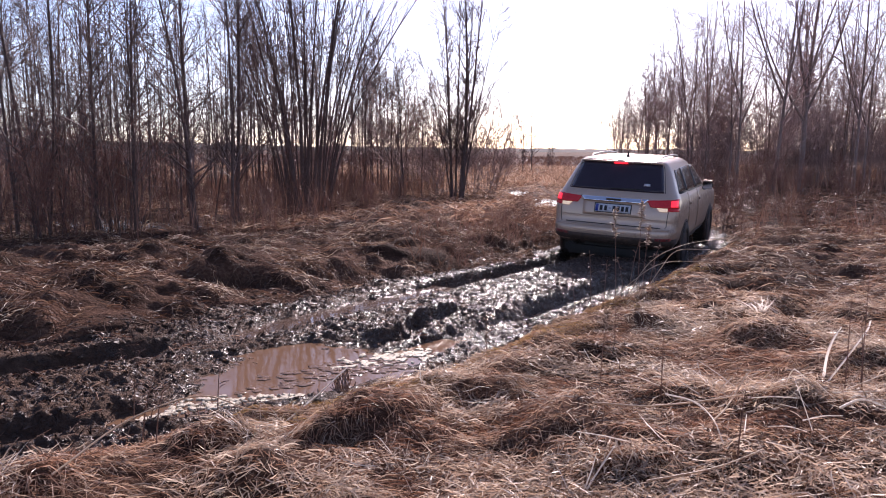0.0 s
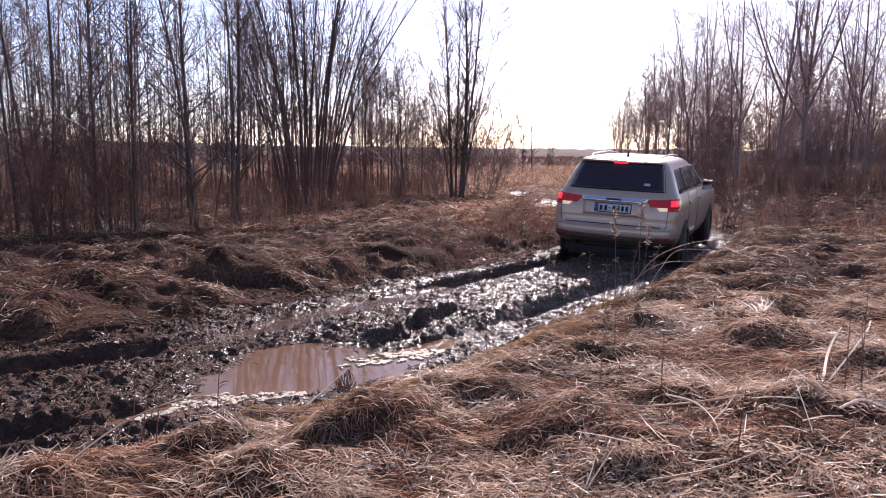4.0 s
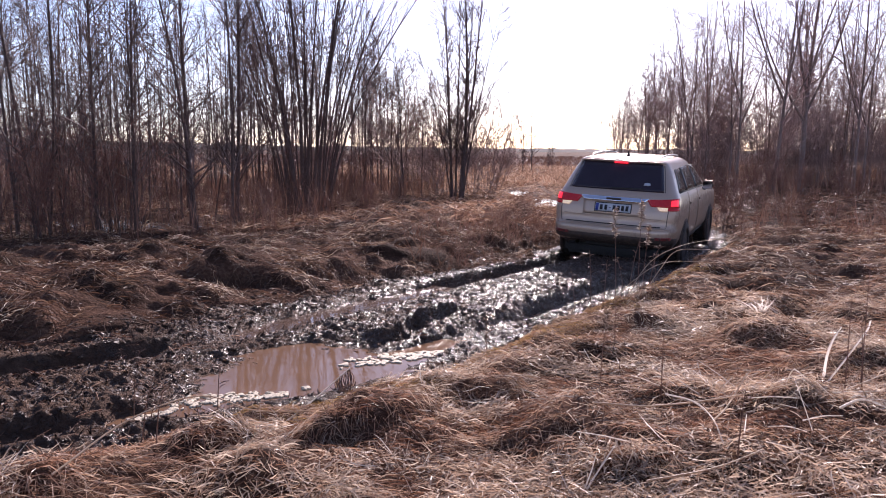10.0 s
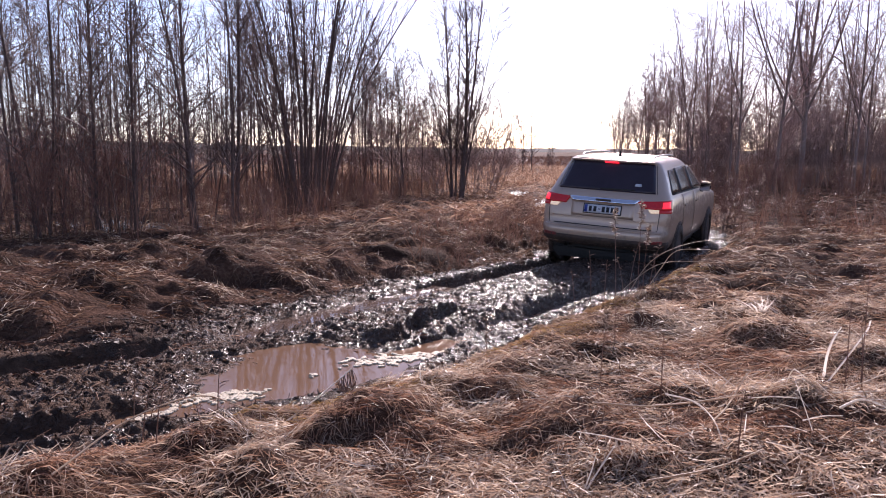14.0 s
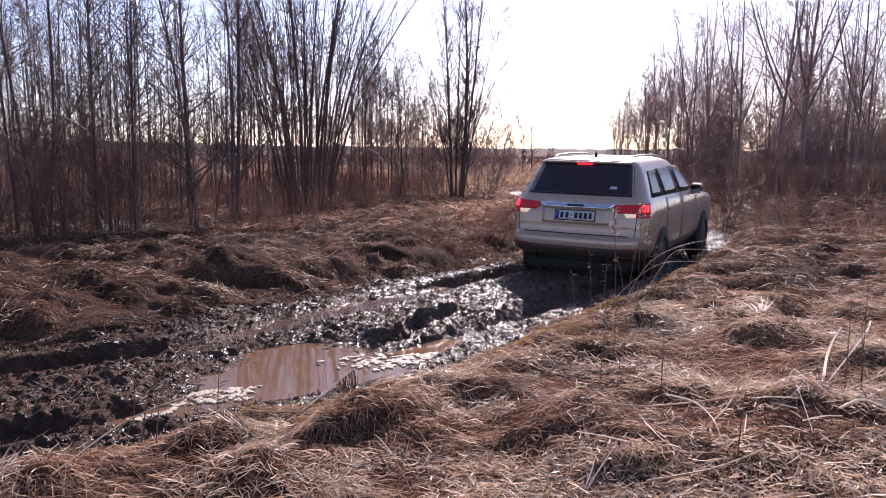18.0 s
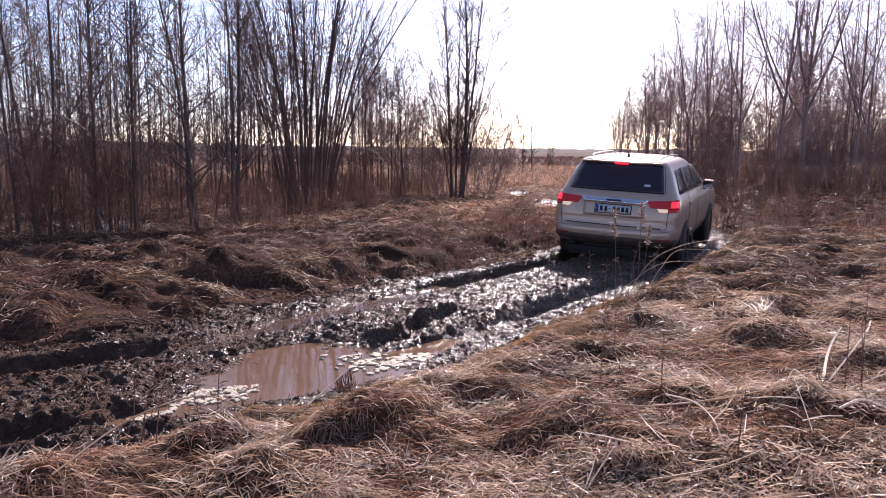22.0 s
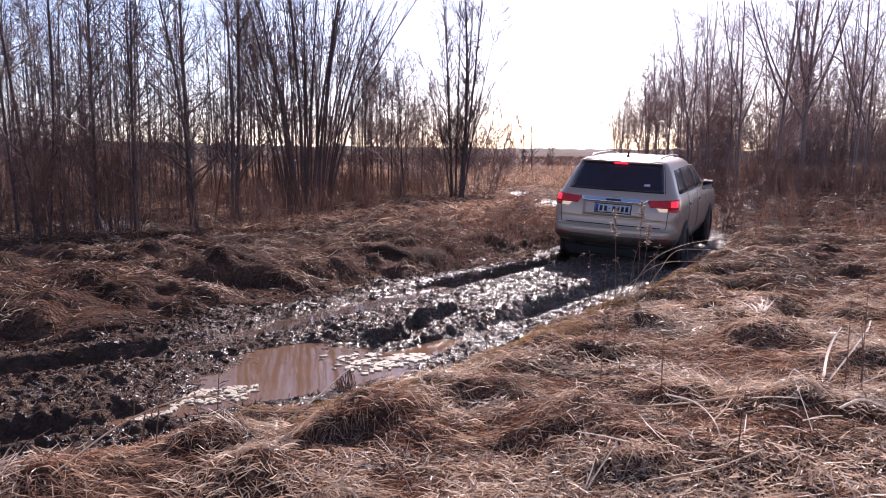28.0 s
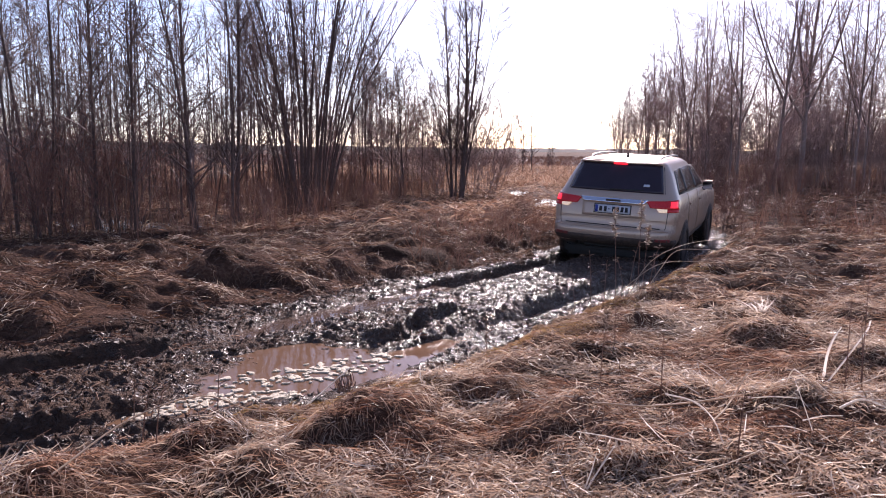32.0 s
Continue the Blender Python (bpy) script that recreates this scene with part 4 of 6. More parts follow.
ok_ = (mudness(SX.ravel()[k_], SY.ravel()[k_], SD.ravel()[k_]) > 0.5) & (SZ.ravel()[k_] > -0.05) & (grng.rand(30000) < np.where(SX.ravel()[k_] < -0.8, 1.0, 0.4))
k_ = k_[ok_]
root_ = np.stack([SX.ravel()[k_], SY.ravel()[k_], SZ.ravel()[k_] - 0.004], -1)
a0_, up_ = grng.uniform(0, 6.28, len(k_)), grng.uniform(0.1, 1.2, len(k_))
l0_, w0_ = grng.uniform(0.015, 0.055, len(k_)), grng.uniform(0.003, 0.008, len(k_))
way_ = np.stack([np.cos(a0_) * np.cos(up_), np.sin(a0_) * np.cos(up_), np.sin(up_)], -1)
side_ = np.stack([-np.sin(a0_), np.cos(a0_), grng.normal(0, 0.5, len(k_))], -1) * w0_[:, None]
knee_ = root_ + way_ * (l0_ * 0.6)[:, None]
tip_ = knee_ + (way_ + grng.normal(0, 0.5, way_.shape)) * (l0_ * 0.5)[:, None]
V_ = np.stack([root_ - side_, root_ + side_, knee_ + side_ * 0.9, knee_ - side_ * 0.9, tip_ + side_ * 0.3, tip_ - side_ * 0.3], 1).reshape(-1, 3)
Q_ = ((np.arange(len(k_)) * 6)[:, None, None] + np.array([(0, 1, 2, 3), (3, 2, 4, 5)])[None]).reshape(-1, 4)
tagged(part("mud_stubble", polymesh("mud_stubble", V_, Q_, M_STUBBLE, True), None), "torn roots and stubble sticking out of wet mud", "stubble", kind="stuff")

# ---- distance: low wooded rise at the horizon ----
fx = np.linspace(-900, 900, 260)
fy = 760 - 0.0002 * fx ** 2
top = 1.0 + 4.0 * (0.6 + 0.15 * fbm(fx, fx * 0, 220, 2)) + 1.3 * fbm(fx, fx * 0 + 9, 9, 2) + 6.0 * step(0, -500, fx)
fz = np.stack([np.full(260, -6.0), top * 0.6, top], 0)
fyy = np.stack([fy - 25, fy, fy + 30], 0)
V_ = np.stack([np.broadcast_to(fx, (3, 260)), fyy, fz], -1).reshape(-1, 3)
i_ = np.arange(3 * 260).reshape(3, 260)
Q_ = np.stack([i_[:-1, :-1].ravel(), i_[:-1, 1:].ravel(), i_[1:, 1:].ravel(), i_[1:, :-1].ravel()], -1)
tagged(part("far_woods", polymesh("far_woods", V_, Q_, M_FARWOOD, True), None), "dark line of distant woods along the horizon", "woods", kind="stuff")


# ---- mud thrown up in clods ----
def clod_field(rng, count):
    """Many small uneven lumps, each a squashed and dented eight-cornered stone of mud."""
    k = rng.randint(12, len(LINE) - 40, count * 3)
    s_ = rng.uniform(0, 1, count * 3)
    pt = LINE[k] * (1 - s_[:, None]) + LINE[k + 1] * s_[:, None]
    t = LINE[k + 1] - LINE[k]
    t /= np.linalg.norm(t, axis=1)[:, None]
    d = rng.uniform(-1.7, 1.45, count * 3)
    pt = pt + np.stack([t[:, 1], -t[:, 0]], -1) * d[:, None]
    rut = np.exp(-((np.abs(d) - 0.82) / 0.17) ** 4)
    ok = (rng.rand(count * 3) > rut * 0.9) & (pt[:, 1] > 2.2) & (pt[:, 1] < 17) 
    pt = pt[ok][:count]
    floor = height(pt[:, 0], pt[:, 1])
    pt, floor = pt[floor > -0.05], floor[floor > -0.05]
    n = len(pt)
    size = np.clip(rng.lognormal(-4.45, 0.55, n), 0.005, 0.045)
    ball = np.array([(1, 0, 0), (-1, 0, 0), (0, 1, 0), (0, -1, 0), (0, 0, 1), (0, 0, -1), (.6, .6, .55), (-.6, .6, .55), (.6, -.6, .55), (-.6, -.6, .55)], float)
    tri = np.array([(4, 6, 7), (4, 7, 9), (4, 9, 8), (4, 8, 6), (6, 0, 2), (6, 2, 7), (7, 2, 1), (7, 1, 9), (9, 1, 3), (9, 3, 8), (8, 3, 0), (8, 0, 6), (0, 5, 2), (2, 5, 1), (1, 5, 3), (3, 5, 0)])
    V = ball[None] * rng.uniform(0.6, 1.35, (n, 10, 1)) * size[:, None, None] * np.array([1.25, 1.0, 0.55])
    a = rng.uniform(0, 6.28, n)
    c, s = np.cos(a)[:, None], np.sin(a)[:, None]
    V = np.stack([V[..., 0] * c - V[..., 1] * s, V[..., 0] * s + V[..., 1] * c, V[..., 2]], -1)
    V = V + np.stack([pt[:, 0], pt[:, 1], floor - size * 0.05], -1)[:, None]
    T = tri[None] + (np.arange(n) * 10)[:, None, None]
    return polymesh("mud_clods", V.reshape(-1, 3), T.reshape(-1, 3), M_MUD, True)


tagged(part("mud_clods", clod_field(np.random.RandomState(3), 9000), None), "wet clods of mud thrown up along the ruts", "mud", kind="stuff")


# ---- sticks and stalks that stand out ----
def lift(pts):
    return np.array([(x, y, float(zat(x, y)) + h) for x, y, h in pts])


def smooth_line(pts, n=6):
    p = np.asarray(pts, float)
    p = np.concatenate([[2 * p[0] - p[1]], p, [2 * p[-1] - p[-2]]])
    out = []
    for k in range(1, len(p) - 2):
        for t in np.arange(n) / n:
            a, b, c, d = p[k - 1:k + 3]
            out.append(0.5 * (2 * b + (c - a) * t + (2 * a - 5 * b + 4 * c - d) * t * t + (3 * b - a - 3 * c + d) * t ** 3))
    return np.array(out + [p[-2]])


def stalk(name, pts, r0, r1, material, label, category, group=""):
    line = smooth_line(lift(pts))
    return tagged(part(name, polymesh(name, *tubes([(line, np.linspace(r0, r1, len(line)))], 6), material, True), None), label, category, group)


def split_stem(pts, w0, w1, label):
    """A split dry stem: a shallow gutter open to one side."""
    line = smooth_line(lift(pts))
    w = np.linspace(w0, w1, len(line))[:, None]
    side = np.array([[1.0, 0.0, 0.1]])
    V = np.stack([line - side * w, line + np.array([[0, -0.5, 0.0]]) * w, line + side * w], 1).reshape(-1, 3)
    i = np.arange(len(line) - 1) * 3
    Q = np.concatenate([np.stack([i + k, i + k + 1, i + k + 4, i + k + 3], -1) for k in (0, 1)])
    return tagged(part("bleached_stick", polymesh("bleached_stick", V, Q, M_STICK, True), None), label, "stick")


split_stem([(2.50, 5.10, -0.02), (2.535, 5.14, 0.13), (2.60, 5.20, 0.22), (2.68, 5.26, 0.28)], 0.011, 0.006, "bleached broken stick standing up from dead grass")
split_stem([(2.44, 4.98, -0.02), (2.58, 5.06, 0.08), (2.72, 5.16, 0.17), (2.83, 5.22, 0.27), (2.86, 5.24, 0.33)], 0.009, 0.006, "bent bleached stick leaning out of dead grass")
split_stem([(2.62, 4.70, 0.0), (2.74, 4.78, 0.06), (2.88, 4.84, 0.13)], 0.007, 0.004, "short bleached stick lying in dead grass")
stalk("fallen_stalk", [(0.80, 4.10, 0.07), (1.17, 4.33, 0.08), (1.57, 4.34, 0.11), (1.95, 4.24, 0.14)], 0.006, 0.004, M_STRAW, "long pale stalk lying across dead grass", "stalk")
stalk("bent_stalk", [(1.30, 4.50, 0.10), (1.36, 4.20, 0.13), (1.33, 3.80, 0.09), (1.32, 3.60, 0.04)], 0.005, 0.003, M_STICK, "pale bent stalk lying on dead grass", "stalk")
stalk("fallen_stalk", [(1.38, 3.93, 0.04), (1.59, 4.30, 0.08), (1.77, 4.52, 0.11)], 0.005, 0.004, M_STRAW, "pale stalk leaning in dead grass", "stalk")
stalk("fallen_stalk", [(0.64, 3.36, 0.03), (0.72, 3.46, 0.07), (0.79, 3.52, 0.09)], 0.005, 0.003, M_STICK, "pale stalk lying on dead grass", "stalk")
stalk("fallen_stalk", [(0.90, 3.34, 0.06), (1.20, 3.38, 0.08), (1.45, 3.46, 0.09)], 0.005, 0.003, M_STRAW, "long pale stalk lying across dead grass", "stalk")
stalk("fallen_stalk", [(2.10, 4.08, 0.10), (2.26, 4.14, 0.12), (2.42, 4.06, 0.07)], 0.007, 0.004, M_STICK, "pale curved stalk lying on dead grass", "stalk")
stalk("fallen_stalk", [(-1.67, 3.28, 0.04), (-1.52, 3.75, 0.18), (-1.26, 4.05, 0.18), (-1.02, 4.20, 0.13), (-0.68, 4.15, 0.06)], 0.005, 0.003, M_STRAW, "long thin stalk arching over dead grass", "stalk")
lrng = np.random.RandomState(44)
for k_ in range(46):
    x_, y_ = (lrng.uniform(0.7, 3.0), lrng.uniform(3.3, 5.3)) if k_ < 30 else (lrng.uniform(1.5, 2.5), lrng.uniform(4.3, 4.75))
    a_, l_ = lrng.uniform(0, 6.28), lrng.uniform(0.10, 0.34)
    h_ = lrng.uniform(0.0, 0.22) if lrng.rand() < 0.6 else 0.05
    stalk("broken_reed", [(x_, y_, 0.02), (x_ + 0.5 * l_ * math.cos(a_), y_ + 0.5 * l_ * math.sin(a_), 0.035 + 0.5 * h_), (x_ + l_ * math.cos(a_), y_ + l_ * math.sin(a_), 0.03 + h_)], lrng.uniform(0.0025, 0.0042), 0.002, M_STICK if lrng.rand() < 0.6 else M_STRAW, "broken bleached reed stem lying in dead grass", "reed", "broken reeds in the grass")
stalk("arching_stalk", [(1.85, 8.05, 0.0), (2.15, 8.2, 0.30), (2.55, 8.35, 0.48), (3.0, 8.5, 0.55)], 0.005, 0.0025, M_STRAW, "pale stalk arching over the bank", "stalk")
stalk("arching_stalk", [(1.70, 8.0, 0.0), (1.95, 8.1, 0.16), (2.3, 8.2, 0.27), (2.9, 8.35, 0.29)], 0.0045, 0.0025, M_STRAW, "pale stalk arching over the bank", "stalk")
stalk("arching_stalk", [(2.2, 8.6, 0.0), (2.4, 8.7, 0.22), (2.6, 8.8, 0.34), (3.0, 8.9, 0.33)], 0.005, 0.003, M_STRAW, "thin stalk arching over the bank", "stalk")


def reed(x, y, tall, lean_x, lean_y, head, rng):
    """A dead flower stalk with its fluffy seed head."""
    e = new("dead_reed")
    z = float(zat(x, y))
    e.matrix_basis = pose(x, y, z)
    line = smooth_line([(0, 0, -0.03), (lean_x * 0.2, lean_y * 0.2, tall * 0.35), (lean_x * 0.55, lean_y * 0.55, tall * 0.7), (lean_x, lean_y, tall)])
    part("stalk", polymesh("stalk", *tubes([(line, np.linspace(0.0045, 0.0022, len(line)))], 5), M_REED, True), None, e)
    runs = []
    for f in np.linspace(0.68 if head else 0.6, 1.0, 72 if head else 6):
        k = min(len(line) - 2, int(f * (len(line) - 1)))
        p = line[k] + (line[k + 1] - line[k]) * rng.rand()
        a = rng.uniform(0, 6.28)
        r = rng.uniform(0.015, 0.055) if head else rng.uniform(0.03, 0.07)
        q = p + np.array([math.cos(a) * r, math.sin(a) * r, rng.uniform(-0.01, 0.035)])
        runs.append((np.array([p, (p + q) / 2 + (0, 0, 0.006), q]), np.array([0.0015, 0.0055 if head else 0.003, 0.0015])))
    head_part = part("seed_head", polymesh("seed_head", *tubes(runs, 4), M_STRAW if head else M_REED, True), None, e, "pale fluffy seed head" if head else "")
    tagged(head_part, kind="stuff")
    return tagged(e, "dead rust-brown flower stalk with a dry seed head" if head else "dead rust-brown stalk with short side shoots", "reed", "dead reeds on the bank")


rrng = np.random.RandomState(21)
for x_, y_, h_, lx_, ly_, hd_ in ((1.78, 8.1, 0.98, -0.02, 0.1, 1), (2.03, 8.2, 0.98, 0.02, 0.05, 1), (2.09, 8.25, 0.72, 0.05, 0.0, 1), (1.36, 8.05, 0.55, -0.05, 0, 0), (1.50, 7.95, 0.62, -0.03, 0, 0), (1.66, 8.1, 0.5, 0.02, 0, 0),
                                   (1.84, 8.0, 0.45, -0.08, 0, 0), (1.92, 8.15, 0.6, 0.12, 0.1, 0), (2.2, 8.4, 0.5, 0.1, 0, 0), (2.37, 8.75, 0.4, -0.05, 0, 0), (2.44, 4.7, 0.62, 0.03, 0.05, 0), (2.56, 4.75, 0.8, 0.06, 0.1, 0), (2.5, 4.62, 0.45, -0.03, 0, 0),
                                   (-1.80, 4.5, 0.42, 0.02, 0, 0), (-1.76, 4.62, 0.3, 0.05, 0, 0), (-2.6, 6.35, 0.34, -0.02, 0, 0), (-2.55, 6.45, 0.28, 0.05, 0, 0), (0.35, 6.25, 0.3, 0, 0, 0), (0.33, 10.1, 0.45, 0.05, 0, 0), (0.5, 10.4, 0.4, -0.05, 0, 0),
                                   (-1.45, 3.9, 0.34, 0.05, 0, 0), (-1.15, 3.75, 0.3, -0.04, 0, 0), (-1.6, 4.1, 0.4, 0.08, 0, 0), (-1.25, 4.3, 0.36, 0.02, 0, 0), (1.35, 3.5, 0.34, 0.02, 0, 0), (1.3, 4.6, 0.42, 0.0, 0, 0), (1.02, 5.0, 0.36, 0.02, 0, 0),
                                   (4.7, 15.0, 0.9, 0.1, 0, 0), (4.9, 14.6, 0.8, -0.1, 0, 0), (5.4, 14.8, 1.0, 0.05, 0, 0), (5.0, 15.6, 0.9, 0.1, 0, 0), (1.3, 5.9, 0.35, 0, 0, 0), (3.4, 6.0, 0.5, 0.05, 0, 0)):
    reed(x_, y_, h_, lx_, ly_, hd_, rrng)

# ---- foam on the puddle ----
FOAM = []
frng = np.random.RandomState(31)


def flake(x, y, size):
    k = 11
    bm = bmesh.new()
    a = np.linspace(0, 2 * np.pi, k, endpoint=False)
    r = size * (1 + 0.35 * np.sin(a * 2 + frng.uniform(0, 6)) + 0.25 * np.sin(a * 3 + frng.uniform(0, 6)))
    ring = [bm.verts.new((q * math.cos(t) * 1.35, q * math.sin(t) * 1.0, -0.003)) for q, t in zip(r, a)]
    top = [bm.verts.new((q * math.cos(t) * 1.2, q * math.sin(t) * 0.85, 0.006)) for q, t in zip(r, a)]
    mid = bm.verts.new((0, 0, 0.009))
    for i in range(k):
        j = (i + 1) % k
        bm.faces.new((ring[i], ring[j], top[j], top[i]))
        bm.faces.new((top[i], top[j], mid))
    ob = tagged(part("foam_flake", bm, M_FOAM), "off-white flake of foam floating on the puddle", "foam", "foam on the puddle")
    FOAM.append((ob, x, y, frng.uniform(0, 180)))
    return ob


WATER_Z = -0.056


# ---- waves that die down on the puddle ----
RIPPLES = []


def ripple(x, y, turn, length, bow):
    """A low curved ridge of water, tapered to both ends."""
    k = 9
    u = np.linspace(-1, 1, k)
    line = np.stack([u * length / 2, bow * (1 - u ** 2), np.zeros(k)], -1)
    V, Q = tubes([(line, np.interp(np.abs(u), (0, 1), (0.05, 0.006)))], 8)
    V[:, 2] *= 0.11
    ob = tagged(part("ripple", polymesh("ripple", V, Q, M_RIPPLE, True), None), "low brown ripple running across the puddle", "ripple", "ripples on the puddle")
    RIPPLES.append((ob, x, y, turn, frng.uniform(1.3, 3.4)))


for k_ in range(120):
    u_, v_ = frng.rand() ** 0.7, frng.uniform(-1, 1)
    ripple(-1.45 + 1.15 * u_, 5.62 + 0.72 * u_ + 0.26 * v_, frng.uniform(-25, 60), frng.uniform(0.04, 0.13), frng.uniform(-0.02, 0.02))

# a broken reed leaning over the puddle, its brown plume hanging from the tip
REED_X, REED_Y = -0.92, 4.35
BROKEN = new("leaning_reed")
tip_ = (0.30, 0.77, 0.20 + float(zat(REED_X + 0.30, REED_Y + 0.77) - zat(REED_X, REED_Y)))
stem_ = smooth_line([(0, 0, 0.0), (0.14, 0.40, 0.08 + 0.5 * (tip_[2] - 0.20)), tip_])
part("stalk", polymesh("stalk", *tubes([(stem_, np.linspace(0.006, 0.004, len(stem_)))], 6), M_STICK, True), None, BROKEN)
runs_ = []
for k_ in range(34):
    f_ = frng.rand() ** 1.3
    p_ = np.array(tip_) - np.array((0.16, 0.37, 0.12 + 0.5 * (tip_[2] - 0.20))) * f_ * 0.5
    q_ = p_ + np.array((frng.normal(0.01, 0.008), frng.normal(0.01, 0.02), -(0.165 * (1 - 0.62 * f_)) * frng.uniform(0.75, 1.05)))
    runs_.append((smooth_line([p_, (p_ + q_) / 2 + (frng.normal(0, 0.006), 0, 0), q_], 3), np.linspace(0.0014, 0.0024, 7)))
tagged(part("plume", polymesh("plume", *tubes(runs_, 4), M_DOCK, True), None, BROKEN, "brown drooping seed plume"), kind="stuff")
tagged(BROKEN, "broken pale reed leaning over the puddle with a drooping plume", "reed")

# a tuft of bleached sedge by a hollow in the grass
SEDGE = new("bleached_sedge")
SEDGE.matrix_basis = pose(3.03, 7.50, float(zat(3.03, 7.50)))
for k_ in range(34):
    a_ = frng.uniform(0, 6.28)
    r_ = frng.uniform(0.02, 0.17) if k_ < 20 else frng.uniform(0.12, 0.26)
    line_ = smooth_line([(0.03 * math.cos(a_), 0.03 * math.sin(a_), -0.02), (r_ * 0.7 * math.cos(a_), r_ * 0.5 * math.sin(a_), 0.08), (r_ * 1.4 * math.cos(a_) + frng.normal(0, 0.03), r_ * math.sin(a_), frng.uniform(0.03, 0.2))], 4)
    w_ = np.linspace(0.008, 0.003, len(line_))[:, None] * np.array([[math.cos(a_ + 1.57) * 0.5 + 0.6, math.sin(a_ + 1.57) * 0.3, 0.1]])
    q_ = np.arange(len(line_) - 1)[:, None] * 2 + np.array([[0, 1, 3, 2]])
    part("blade", polymesh("blade", np.stack([line_ - w_, line_ + w_], 1).reshape(-1, 3), q_, M_STICK, True), None, SEDGE)
tagged(SEDGE, "tuft of bleached white sedge beside a small hollow", "grass")


# ---- the silver estate car ----
M_PAINT, n_, l_, b_ = shader("champagne_paint", 0.38, 0.15)
tc_ = n_.new("ShaderNodeTexCoord")
sep_ = n_.new("ShaderNodeSeparateXYZ")
l_.new(tc_.outputs["Object"], sep_.inputs[0])
spl_ = grain(n_, l_, 14, 6, 0.75)
add_ = n_.new("ShaderNodeMath")
add_.operation = "MULTIPLY_ADD"
l_.new(spl_, add_.inputs[0])
add_.inputs[1].default_value = 0.9
l_.new(sep_.outputs["Z"], add_.inputs[2])
# mud thrown along the flanks, with their shade put into the same colour
flank_ = n_.new("ShaderNodeMath")
flank_.operation = "ABSOLUTE"
l_.new(sep_.outputs["X"], flank_.inputs[0])
side_ = n_.new("ShaderNodeMapRange")
side_.inputs["From Min"].default_value, side_.inputs["From Max"].default_value = 0.80, 0.95
side_.inputs["To Min"].default_value, side_.inputs["To Max"].default_value = 0.0, -0.55
l_.new(flank_.outputs[0], side_.inputs["Value"])
mud_shade_ = n_.new("ShaderNodeMath")
mud_shade_.operation = "ADD"
l_.new(add_.outputs[0], mud_shade_.inputs[0])
l_.new(side_.outputs[0], mud_shade_.inputs[1])
dirt_shade_ = ramp(n_, l_, mud_shade_.outputs[0], [(0.74, (0.92,) * 3), (0.95, (0.5,) * 3), (1.0, (0.22,) * 3)])
# champagne base colour, warmed to carry the pink of the lens flare
l_.new(blend(n_, l_, dirt_shade_, (0.54, 0.395, 0.30), (0.22, 0.138, 0.094)), b_.inputs["Base Color"])
l_.new(ramp(n_, l_, dirt_shade_, [(0.1, (0.3,) * 3), (0.6, (0.75,) * 3)]), b_.inputs["Roughness"])
l_.new(ramp(n_, l_, dirt_shade_, [(0.1, (0.55,) * 3), (0.6, (0.0,) * 3)]), b_.inputs["Metallic"])
b_.inputs["Coat Weight"].default_value = 0.6
b_.inputs["Coat Roughness"].default_value = 0.12
# dark tint, lifted towards purple: the lens veil is put into the colour
M_GLASS = plain("veiled_tinted_glass", (0.035, 0.026, 0.036), 0.05, 0, 0.1, 5)
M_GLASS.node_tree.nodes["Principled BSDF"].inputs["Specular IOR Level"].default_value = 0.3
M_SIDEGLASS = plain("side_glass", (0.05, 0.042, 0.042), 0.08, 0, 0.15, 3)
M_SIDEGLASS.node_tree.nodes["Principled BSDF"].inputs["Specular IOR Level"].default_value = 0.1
M_BLACK = plain("black_plastic", (0.02, 0.018, 0.016), 0.85, 0, 0.3, 30, 0.2)
M_CAKED = plain("caked_mud", (0.075, 0.046, 0.034), 0.85, 0, 0.35, 18, 0.5)
M_SEAM = plain("panel_gap", (0.012, 0.011, 0.011), 0.8, 0, 0.1, 30)
M_CHROME = plain("chrome", (0.82, 0.83, 0.85), 0.12, 1.0, 0.05, 20)
M_MIRROR = plain("mirror_silver", (0.32, 0.30, 0.31), 0.1, 1.0, 0.04, 10)
M_RAIL = plain("rail_metal", (0.16, 0.15, 0.15), 0.35, 0.8, 0.08, 20)
M_RUBBER = plain("muddy_rubber", (0.036, 0.025, 0.02), 0.8, 0, 0.4, 22, 0.6)
M_RIM = plain("muddy_alloy", (0.06, 0.045, 0.037), 0.7, 0.1, 0.4, 15, 0.3)
M_PLATE = plain("plate_white", (0.50, 0.52, 0.56), 0.45, 0, 0.06, 40)
M_BLUE = plain("plate_blue", (0.03, 0.06, 0.30), 0.45, 0, 0.06, 40)
M_INK = plain("plate_ink", (0.02, 0.02, 0.025), 0.5, 0, 0.06, 40)
M_WINDSHIELD, n_, l_, b_ = shader("clear_glass", 0.03, 0, 0.5)
b_.inputs["Base Color"].default_value = (0.05, 0.055, 0.055, 1)


def lamp_material(name, colour, glow, power):
    m, n, l, b = shader(name, 0.15)
    cells = n.new("ShaderNodeTexVoronoi")
    cells.inputs["Scale"].default_value = 38
    tc = n.new("ShaderNodeTexCoord")
    l.new(tc.outputs["Object"], cells.inputs["Vector"])
    l.new(ramp(n, l, cells.outputs["Distance"], [(0.0, tuple(c * 0.7 for c in colour)), (0.8, colour)]), b.inputs["Base Color"])
    b.inputs["Emission Color"].default_value = (*glow, 1)
    b.inputs["Emission Strength"].default_value = power
    return m


M_RED = lamp_material("red_lens", (0.30, 0.016, 0.018), (1, 0.02, 0.03), 0.05)
